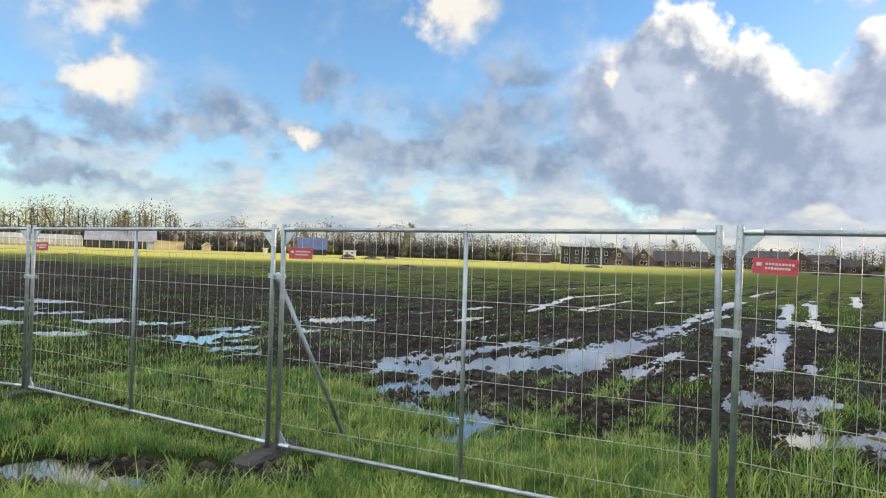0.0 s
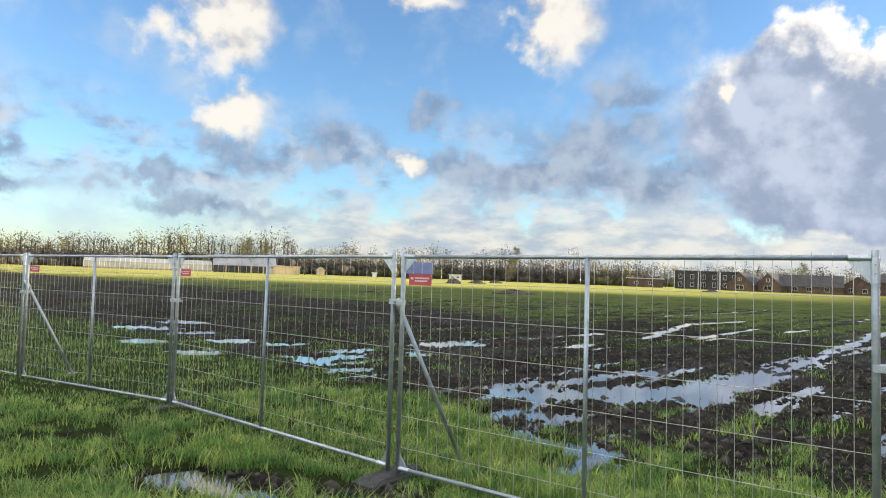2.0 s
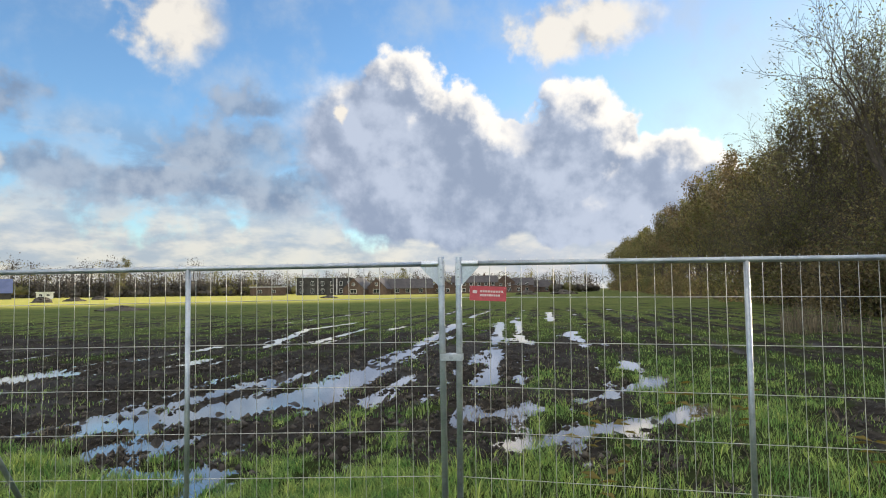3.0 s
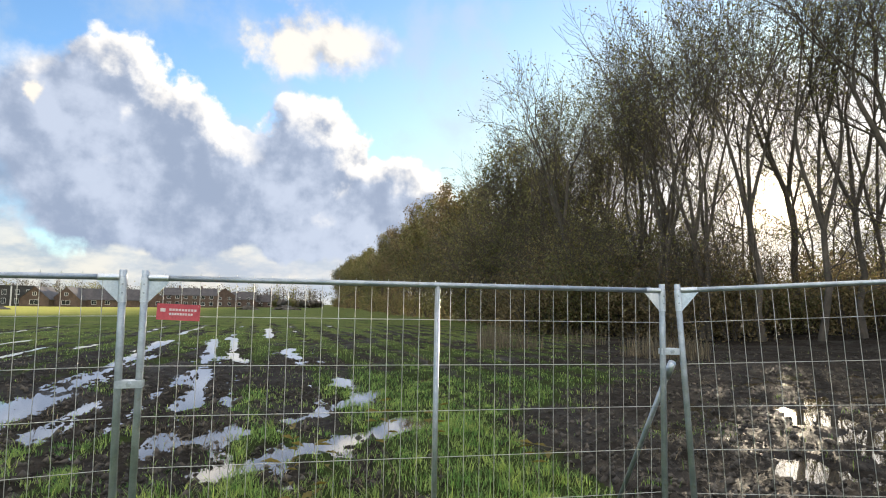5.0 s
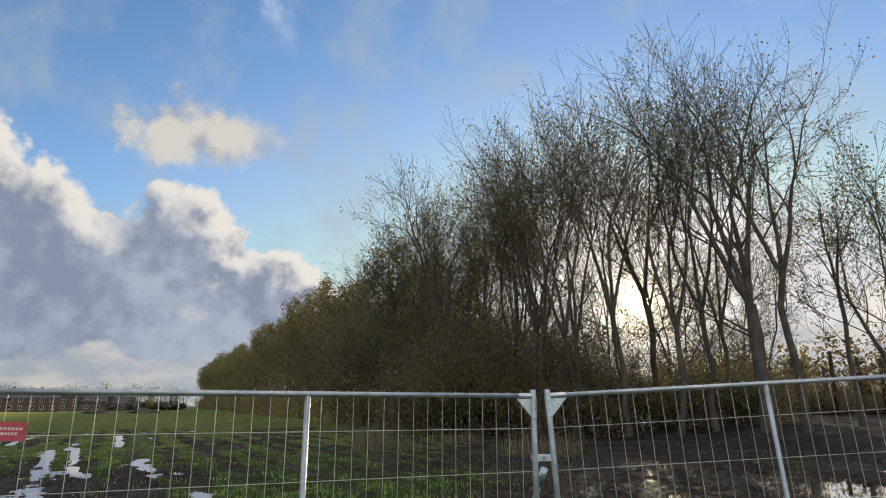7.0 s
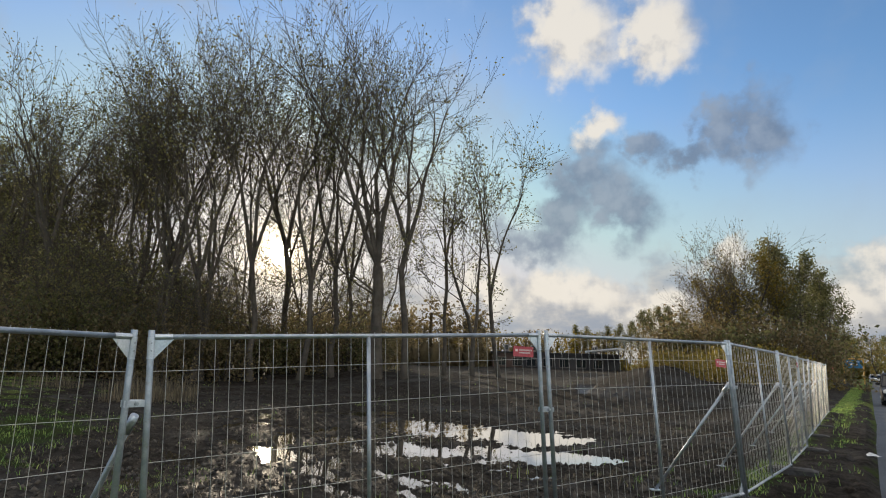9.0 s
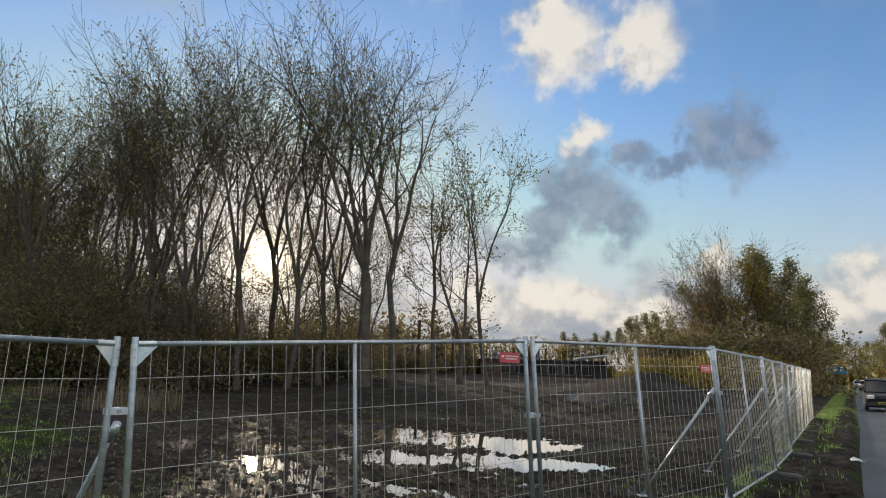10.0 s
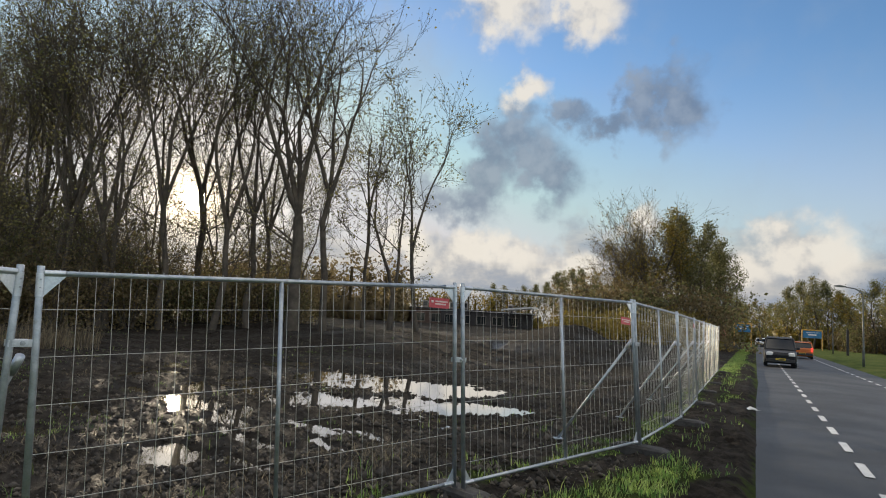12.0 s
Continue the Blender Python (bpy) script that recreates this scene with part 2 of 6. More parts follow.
def surface(name, c1, c2, scale=6.0, rough=0.6, metal=0.0, bump=0.3, fine=60.0, dist=0.01, stain=None, vary=0.15, rough2=None, spec=0.5, space="Object", through_light=0.0, island=False):
    """Two scales of variation: broad colour drift and stains, and fine grain that also gives relief."""
    m, t, p = material(name)
    tc = nod(t, "ShaderNodeTexCoord").outputs["Object"] if space == "Object" else nod(t, "ShaderNodeNewGeometry").outputs["Position"]
    big = nod(t, "ShaderNodeTexNoise", {"Vector": tc, "Scale": scale, "Detail": 5.0, "Roughness": 0.6}).outputs[0]
    grain = nod(t, "ShaderNodeTexNoise", {"Vector": tc, "Scale": fine, "Detail": 4.0, "Roughness": 0.65}).outputs[0]
    c = mixc(t, ramp01(t, big, 0.35, 0.65), (*c1, 1), (*c2, 1))
    if stain:
        c = mixc(t, ramp01(t, nod(t, "ShaderNodeTexNoise", {"Vector": tc, "Scale": scale * 2.7, "Detail": 6.0, "Roughness": 0.7}).outputs[0], 0.56, 0.72), c, (*stain, 1))
    g = m1(t, "MULTIPLY_ADD", grain, 0.5, 0.75)
    rnd = nod(t, "ShaderNodeObjectInfo").outputs["Random"] if not island else nod(t, "ShaderNodeNewGeometry").outputs["Random Per Island"]
    g = m1(t, "MULTIPLY", g, m1(t, "MULTIPLY_ADD", rnd, vary, 1.0 - vary / 2))
    c = nod(t, "ShaderNodeVectorMath", {0: c, 3: g}, operation="SCALE").outputs[0]
    t.links.new(c, p.inputs["Base Color"])
    r2 = rough if rough2 is None else rough2
    t.links.new(m1(t, "MULTIPLY_ADD", big, r2 - rough, rough), p.inputs["Roughness"])
    p.inputs["Metallic"].default_value = metal
    p.inputs["Specular IOR Level"].default_value = spec
    if bump:
        b = nod(t, "ShaderNodeBump", {"Strength": bump, "Distance": dist, "Height": grain})
        t.links.new(b.outputs[0], p.inputs["Normal"])
    if through_light:
        tr = nod(t, "ShaderNodeBsdfTranslucent", {"Color": c})
        mx = nod(t, "ShaderNodeMixShader", {0: through_light, 1: p.outputs[0], 2: tr.outputs[0]})
        t.links.new(mx.outputs[0], [n for n in t.nodes if n.type == "OUTPUT_MATERIAL"][0].inputs[0])
    return m


M_ZINC = surface("galvanised_steel", (0.36, 0.40, 0.44), (0.50, 0.54, 0.58), 9, 0.38, 0.85, 0.15, 90, 0.002, stain=(0.36, 0.36, 0.35), rough2=0.55)
M_WIRE = surface("galvanised_wire", (0.50, 0.50, 0.48), (0.66, 0.65, 0.61), 5, 0.45, 0.7, 0.0)
M_PLATE = surface("zinc_plate", (0.55, 0.60, 0.66), (0.68, 0.72, 0.77), 12, 0.35, 0.8, 0.1, 80, 0.002)
M_RED = surface("red_sign_plastic", (0.50, 0.065, 0.085), (0.58, 0.09, 0.11), 5, 0.45, 0, 0.1, 40, 0.002, stain=(0.33, 0.05, 0.05))
M_PRINT = surface("white_print", (0.75, 0.62, 0.60), (0.82, 0.7, 0.68), 8, 0.5, 0, 0)
M_BLOCK = surface("concrete_foot", (0.038, 0.036, 0.035), (0.075, 0.072, 0.068), 8, 0.9, 0, 0.6, 50, 0.01, stain=(0.03, 0.026, 0.02))
M_BARK = surface("bark", (0.065, 0.054, 0.043), (0.12, 0.100, 0.078), 1.4, 0.9, 0, 0.5, 18, 0.02, stain=(0.075, 0.085, 0.045))
M_LEAF = surface("autumn_leaves", (0.16, 0.16, 0.055), (0.25, 0.215, 0.08), 0.5, 0.6, 0, 0, 4, through_light=0.4, island=True, vary=0.8)
M_LEAF_Y = surface("yellow_leaves", (0.16, 0.13, 0.02), (0.24, 0.17, 0.03), 0.6, 0.6, 0, 0, 4, through_light=0.45, island=True, vary=0.8)
M_LEAF_D = surface("dark_leaves", (0.125, 0.13, 0.05), (0.20, 0.185, 0.075), 0.5, 0.6, 0, 0, 4, through_light=0.5, island=True, vary=0.8)
M_LEAF_B = surface("brown_leaves", (0.15, 0.115, 0.06), (0.22, 0.17, 0.08), 0.5, 0.7, 0, 0, 4, through_light=0.5, island=True, vary=0.8)
M_TWIGS = surface("far_twigs", (0.085, 0.074, 0.062), (0.135, 0.118, 0.098), 0.4, 0.8, 0, 0, 3, through_light=0.2, island=True, vary=0.7)
M_GRASS = surface("grass_blades", (0.10, 0.23, 0.045), (0.38, 0.48, 0.13), 3.2, 0.55, 0, 0, 14, space="world", through_light=0.4, island=True, vary=0.9)
M_TUFT = surface("coarse_grass", (0.17, 0.32, 0.055), (0.46, 0.52, 0.13), 5.0, 0.5, 0, 0, 14, space="world", through_light=0.4, island=True, vary=0.9)
M_STRAW = surface("dry_stalks", (0.085, 0.068, 0.042), (0.20, 0.16, 0.095), 3, 0.8, 0, 0, 9, space="world", island=True, vary=0.9)
M_ASPHALT = surface("asphalt", (0.036, 0.039, 0.044), (0.056, 0.059, 0.064), 0.5, 0.75, 0, 0.5, 120, 0.006, stain=(0.038, 0.040, 0.044), rough2=0.55, space="world")
M_LINE = surface("road_paint", (0.62, 0.62, 0.60), (0.75, 0.75, 0.73), 3, 0.7, 0, 0.3, 60, 0.003, stain=(0.40, 0.40, 0.39), space="world")

# ground: mud, grass and wet soil mixed by the "cover" and "wet" layers of the sheet
M_SOIL, t, p = material("field_soil")
pos = nod(t, "ShaderNodeNewGeometry").outputs["Position"]
cover = nod(t, "ShaderNodeAttribute", attribute_name="cover").outputs["Fac"]
wet = nod(t, "ShaderNodeAttribute", attribute_name="wet").outputs["Fac"]
# dry: layer of the far strip that is coloured as if sunlit
dry = nod(t, "ShaderNodeAttribute", attribute_name="sunlit_strip").outputs["Fac"]
n_a = nod(t, "ShaderNodeTexNoise", {"Vector": pos, "Scale": 0.35, "Detail": 6.0, "Roughness": 0.6}).outputs[0]
n_b = nod(t, "ShaderNodeTexNoise", {"Vector": pos, "Scale": 3.5, "Detail": 8.0, "Roughness": 0.7}).outputs[0]
n_c = nod(t, "ShaderNodeTexNoise", {"Vector": pos, "Scale": 15.0, "Detail": 7.0, "Roughness": 0.7}).outputs[0]
mud = mixc(t, ramp01(t, n_b, 0.35, 0.65), (0.014, 0.012, 0.010, 1), (0.048, 0.042, 0.035, 1))
mud = mixc(t, ramp01(t, n_c, 0.58, 0.72), mud, (0.080, 0.070, 0.056, 1))
gra = mixc(t, ramp01(t, n_b, 0.3, 0.7), (0.048, 0.076, 0.020, 1), (0.100, 0.130, 0.036, 1))
gra = mixc(t, ramp01(t, n_a, 0.4, 0.68), gra, (0.135, 0.150, 0.048, 1))
# soil under the near grass, darkened in colour for shade between the blades
gra = mixc(t, nod(t, "ShaderNodeAttribute", attribute_name="unshaded_turf").outputs["Fac"], mixc(t, n_c, (0.016, 0.022, 0.008, 1), (0.050, 0.070, 0.020, 1)), gra)
# far yellow grass, its colour raised to stand for sunlight on the strip
gra = mixc(t, dry, gra, mixc(t, ramp01(t, n_a, 0.35, 0.65), (0.42, 0.42, 0.09, 1), (0.54, 0.48, 0.14, 1)))
edge = m1(t, "ADD", cover, m1(t, "MULTIPLY", m1(t, "SUBTRACT", n_b, 0.5), 1.3))
base = mixc(t, ramp01(t, edge, 0.38, 0.62), mud, gra)
base = mixc(t, m1(t, "MULTIPLY", wet, 0.55), base, (0.028, 0.022, 0.017, 1))
t.links.new(base, p.inputs["Base Color"])
ro = m1(t, "MULTIPLY_ADD", wet, -0.45, 0.95)
t.links.new(m1(t, "MULTIPLY_ADD", n_c, 0.16, m1(t, "SUBTRACT", ro, 0.08)), p.inputs["Roughness"])
t.links.new(m1(t, "MULTIPLY_ADD", wet, 0.24, 0.03), p.inputs["Specular IOR Level"])
hgt = m1(t, "ADD", m1(t, "MULTIPLY", n_b, 0.7), m1(t, "MULTIPLY", n_c, 0.3))
t.links.new(nod(t, "ShaderNodeBump", {"Strength": 1.0, "Distance": 0.09, "Height": hgt}).outputs[0], p.inputs["Normal"])

film = m1(t, "MULTIPLY", wet, 0.11)
t.links.new(film, p.inputs["Coat Weight"])
p.inputs["Coat Roughness"].default_value, p.inputs["Coat IOR"].default_value = 0.42, 1.4

M_WATER, t, p = material("muddy_water")
p.inputs["Base Color"].default_value = (0.035, 0.030, 0.024, 1)
p.inputs["Roughness"].default_value, p.inputs["IOR"].default_value, p.inputs["Specular IOR Level"].default_value = 0.03, 1.5, 0.9
p.inputs["Coat Weight"].default_value, p.inputs["Coat Roughness"].default_value, p.inputs["Coat IOR"].default_value = 1.0, 0.02, 1.5
wn = nod(t, "ShaderNodeTexNoise", {"Vector": nod(t, "ShaderNodeNewGeometry").outputs["Position"], "Scale": 4.0, "Detail": 3.0}).outputs[0]
t.links.new(nod(t, "ShaderNodeBump", {"Strength": 0.06, "Distance": 0.01, "Height": wn}).outputs[0], p.inputs["Normal"])

# ---------- mesh helpers ----------


class Geo:
    """Collects vertices and faces of one mesh."""

    def __init__(self):
        self.v, self.f = [], []

    def poly(self, pts, faces):
        k = len(self.v)
        self.v += [tuple(q) for q in pts]
        self.f += [tuple(k + i for i in f) for f in faces]
        return self

    def box(self, c, s, m=None, cut=0.0):
        """A box with centre c and size s; cut chamfers its upright and top edges."""
        x, y, z = (k / 2 for k in s)
        if cut:
            ring = [(-x + cut, -y), (x - cut, -y), (x, -y + cut), (x, y - cut), (x - cut, y), (-x + cut, y), (-x, y - cut), (-x, -y + cut)]
            k = 1 - cut / max(min(x, y), 1e-6)
            pts = [(a, b, -z) for a, b in ring] + [(a, b, z - cut) for a, b in ring] + [(a * k, b * k, z) for a, b in ring]
            fs = [(i, (i + 1) % 8, 8 + (i + 1) % 8, 8 + i) for i in range(8)] + [(8 + i, 8 + (i + 1) % 8, 16 + (i + 1) % 8, 16 + i) for i in range(8)]
            fs += [tuple(range(7, -1, -1)), tuple(range(16, 24))]
        else:
            pts = [(a * x, b * y, d * z) for d in (-1, 1) for a, b in ((-1, -1), (1, -1), (1, 1), (-1, 1))]
            fs = [(3, 2, 1, 0), (4, 5, 6, 7), (0, 1, 5, 4), (1, 2, 6, 5), (2, 3, 7, 6), (3, 0, 4, 7)]
        pts = [Vector(q) + Vector(c) for q in pts]
        return self.poly([m @ q for q in pts] if m else pts, fs)

    def tube(self, pts, rads, n=8, cap=True):
        pts = [Vector(q) for q in pts]
        rads = rads if isinstance(rads, (list, tuple)) else [rads] * len(pts)
        out = []
        for i, q in enumerate(pts):
            d = (pts[min(i + 1, len(pts) - 1)] - pts[max(i - 1, 0)]).normalized()
            a = d.cross(Vector((0, 0, 1)) if abs(d.z) < 0.9 else Vector((1, 0, 0))).normalized()
            b = d.cross(a)
            out += [q + (a * math.cos(2 * math.pi * k / n) + b * math.sin(2 * math.pi * k / n)) * rads[i] for k in range(n)]
        fs = [(i * n + k, i * n + (k + 1) % n, (i + 1) * n + (k + 1) % n, (i + 1) * n + k) for i in range(len(pts) - 1) for k in range(n)]
        if cap:
            fs += [tuple(range(n - 1, -1, -1)), tuple(range((len(pts) - 1) * n, len(pts) * n))]
        return self.poly(out, fs)

    def prism(self, outline, axis_from, axis_to, m=None):
        """An outline of (a, b) pairs in the x-z plane, drawn out along y."""
        n = len(outline)
        pts = [Vector((a, axis_from, b)) for a, b in outline] + [Vector((a, axis_to, b)) for a, b in outline]
        fs = [(i, (i + 1) % n, n + (i + 1) % n, n + i) for i in range(n)] + [tuple(range(n - 1, -1, -1)), tuple(range(n, 2 * n))]
        return self.poly([m @ q for q in pts] if m else pts, fs)

    def mesh(self, name, mat, smooth=False):
        me = bpy.data.meshes.new(name)
        me.from_pydata(self.v, [], self.f)
        me.materials.append(mat)
        if smooth:
            me.shade_smooth()
        return me


def part(name, geo, mat, parent=None, label="", smooth=False):
    ob = new(name, geo if isinstance(geo, bpy.types.Mesh) else geo.mesh(name, mat, smooth))
    if parent:
        ob.parent = parent
    return tagged(ob, label)


def thing(name, label, category, group="", m=None, kind=""):
    ob = new(name)
    if m:
        ob.matrix_basis = m
    return tagged(ob, label, category, group, kind)


def array_mesh(name, verts, faces, mat, smooth=False):
    """A mesh from arrays; faces all have the same count of corners."""
    me = bpy.data.meshes.new(name)
    verts, faces = np.asarray(verts, np.float32), np.asarray(faces, np.int32)
    n, k = faces.shape
    me.vertices.add(len(verts)), me.loops.add(n * k), me.polygons.add(n)
    me.vertices.foreach_set("co", verts.ravel())
    me.loops.foreach_set("vertex_index", faces.ravel())
    me.polygons.foreach_set("loop_start", np.arange(n, dtype=np.int32) * k)
    me.materials.append(mat)
    me.update(calc_edges=True)
    if smooth:
        me.shade_smooth()
    return me


rng = np.random.default_rng(7)
LATTICE = rng.random((256, 256))


def vnoise(x, y):
    xi, yi = np.floor(x).astype(int), np.floor(y).astype(int)
    fx, fy = x - xi, y - yi
    fx, fy = fx * fx * (3 - 2 * fx), fy * fy * (3 - 2 * fy)
    a, b = LATTICE[xi % 256, yi % 256], LATTICE[(xi + 1) % 256, yi % 256]
    c, d = LATTICE[xi % 256, (yi + 1) % 256], LATTICE[(xi + 1) % 256, (yi + 1) % 256]
    return (a * (1 - fx) + b * fx) * (1 - fy) + (c * (1 - fx) + d * fx) * fy - 0.5


def fbm(x, y, octaves=4, gain=0.55):
    s, amp = 0.0, 1.0
    for k in range(octaves):
        s = s + amp * vnoise(x * 2.03**k + 17.3 * k, y * 2.03**k - 9.1 * k)
        amp *= gain
    return s


def step(v, lo, hi):
    k = np.clip((v - lo) / (hi - lo), 0, 1)
    return k * k * (3 - 2 * k)


# ---------- plan ----------
# fence posts from west to east: x, y, height of the top of the post
POSTS = [(-14.10, 11.2, 1.86), (-10.87, 10.0, 1.87), (-7.66, 8.80, 1.90), (-4.40, 7.76, 1.945), (-0.99, 5.89, 1.985), (2.20, 4.40, 2.022),
         (5.04, 2.33, 2.01), (6.775, -0.70, 2.195), (8.76, -3.56, 2.255), (11.37, -5.78, 2.225), (14.15, -7.9, 2.21), (16.95, -9.98, 2.20),
         (19.75, -12.05, 2.20), (22.55, -14.1, 2.20), (25.35, -16.2, 2.20)]
ROAD_WAY, ROAD_SIDE = np.array([0.797, -0.604]), np.array([0.604, 0.797])
ROW_WAY, ROW_SIDE = np.array([0.545, 0.839]), np.array([0.839, -0.545])
# puddles: from, to, half width
PUDDLES = [((0.2, 10.3), (2.6, 11.3), 0.72), ((2.6, 11.3), (4.8, 14.4), 0.50), ((4.8, 14.4), (7.9, 19.4), 0.26), ((7.9, 19.4), (15, 31), 0.22),
           ((-0.6, 10.6), (1.4, 12.6), 0.28), ((1.4, 12.4), (3.4, 14.6), 0.20), ((-0.6, 8.6), (0.6, 8.9), 0.21), ((0, 7.7), (1.1, 7.4), 0.20), ((0.5, 6.5), (1, 7.3), 0.15),
           ((1, 17.4), (1.2, 18.2), 0.25), ((1.3, 21), (2, 22.4), 0.22), ((3.2, 21), (6.2, 29.5), 0.22), ((6.2, 29.5), (10.5, 35), 0.19), ((5, 22), (9, 29), 0.14),
           ((-4.3, 12.2), (-3.8, 13), 0.49), ((-4.3, 14), (-4, 14.4), 0.42), ((-7.6, 14.6), (-7, 14.5), 0.49), ((-6.4, 14.4), (-6, 14.5), 0.35),
           ((-4.9, 12.6), (-4.5, 12.6), 0.26), ((-11.6, 18.4), (-10.9, 18.5), 0.57), ((-11.4, 16.3), (-10.6, 16.3), 0.57), ((-7.4, 12.3), (-6.7, 12.4), 0.28),
           ((-2.5, 16.1), (-1.9, 16.5), 0.49), ((-2.6, 14.2), (-2.2, 14.3), 0.36), ((-9.4, 13.6), (-8.9, 13.5), 0.35), ((-3.5, 11.5), (-3.1, 11.5), 0.23), ((-9.3, 15.6), (-8.8, 15.9), 0.41),
           ((6.1, 11.4), (7.2, 13.2), 0.31), ((7.2, 13.2), (11.6, 21), 0.21), ((11.6, 21), (17, 30.5), 0.26), ((11.2, 18.4), (13, 21.8), 0.21), ((13.4, 22.4), (18.4, 31), 0.19),
           ((13.4, 18.4), (14.6, 20.8), 0.34), ((14.6, 20.8), (16, 22.4), 0.22), ((20, 30), (27, 41), 0.25), ((4.2, 7), (5.6, 7.2), 0.21), ((5.6, 7.2), (7.7, 7.45), 0.32), ((7, 7.3), (8, 7.9), 0.22),
           ((6.7, 9), (9.7, 10.4), 0.24), ((4.7, 8.7), (5.6, 8.8), 0.22), ((4.6, 12.2), (5.2, 13.2), 0.22), ((12.2, 17), (13, 17.1), 0.19), ((11.8, 11.2), (12.6, 11.3), 0.19), ((9.9, 12.1), (10.8, 12.5), 0.15),
           ((18.9, 0.7), (16.7, -2.8), 1.05), ((14.3, 0.5), (13.5, -3.1), 0.90), ((12.6, 2.7), (13.8, 3.4), 0.48), ((11.3, 2.2), (12.6, 1.9), 0.24), ((14.7, 2.2), (15.6, 1.8), 0.26), ((14.6, 3.2), (15.6, 3.4), 0.22), ((21.6, 2.3), (22.6, 1.4), 0.30), ((8.9, 2.0), (9.5, 2.4), 0.20), ((16.8, 2.8), (17.8, 2.4), 0.20), ((17.2, 5.2), (17.9, 5.0), 0.2), ((9.6, 1.2), (10.8, 2), 0.12), ((11.5, 3.8), (12.6, 4.8), 0.12), ((15.5, 2.2), (16.4, 3.6), 0.14), ((9.8, -0.6), (10.8, 0), 0.12), ((10.6, 0.4), (12, 1.3), 0.13), ((17.5, 3.5), (18.6, 5), 0.15), ((8.2, 0.9), (8.9, 1.6), 0.12), ((11, 1.6), (11.8, 2.2), 0.16), ((20.8, 1.4), (22, 3.6), 0.22), ((14.4, 4), (15, 4.6), 0.16),
           ((10.1, 4.2), (10.5, 4.6), 0.22), ((9.4, 0.2), (10.1, 0.6), 0.13), ((8.6, 2.2), (9.3, 2.6), 0.22), ((19.5, 4.6), (21, 5.2), 0.18), ((30, -7.6), (33, -8.6), 0.40), ((24, -1), (26, -3), 0.35), ((11.2, -1.6), (11.6, -2.6), 0.20),
           ((-2.75, 5.4), (-2.3, 5.3), 0.17), ((-2.2, 5.22), (-1.75, 5.12), 0.17)]
PUDDLES = [(a, b, w * (0.66 if b[1] > 9 and b[0] > 5 else 0.86 if b[1] > 6 else 1.0)) for a, b, w in PUDDLES]
WATER_Z = -0.014


def fence_gap(x, y):
    """Distance beyond the fence line; negative on the camera's side."""
    best = np.full(x.shape, 1e9)
    sign = np.ones(x.shape)
    for (ax, ay, _), (bx, by, _) in zip(POSTS[:-1], POSTS[1:]):
        dx, dy = bx - ax, by - ay
        k = np.clip(((x - ax) * dx + (y - ay) * dy) / (dx * dx + dy * dy), 0, 1)
        d = np.hypot(x - ax - k * dx, y - ay - k * dy)
        side = np.sign(dx * (y - ay) - dy * (x - ax))
        sign = np.where(d < best, side, sign)
        best = np.minimum(best, d)
    return best * sign


def puddle_depth(x, y):
    wob = fbm(x * 1.1, y * 1.1, 4) * 0.75 + fbm(x * 4.3, y * 4.3, 4) * 0.65
    deep = np.full(x.shape, -0.6)
    for (ax, ay), (bx, by), w in PUDDLES:
        dx, dy = bx - ax, by - ay
        k = np.clip(((x - ax) * dx + (y - ay) * dy) / (dx * dx + dy * dy), 0, 1)
        d = np.hypot(x - ax - k * dx, y - ay - k * dy) / w
        deep = np.maximum(deep, 1.25 - d)
    return step(deep + wob * 0.9, 0.0, 0.7)


def soggy(x, y):
    """Churned low ground round the puddles, where small hollows hold water too."""
    best = np.zeros(x.shape)
    for (ax, ay), (bx, by), w in PUDDLES:
        dx, dy = bx - ax, by - ay
        k = np.clip(((x - ax) * dx + (y - ay) * dy) / (dx * dx + dy * dy), 0, 1)
        d = np.hypot(x - ax - k * dx, y - ay - k * dy) - w
        best = np.maximum(best, 1 - d / (0.5 + 1.2 * w))
    return np.clip(best, 0, 1)


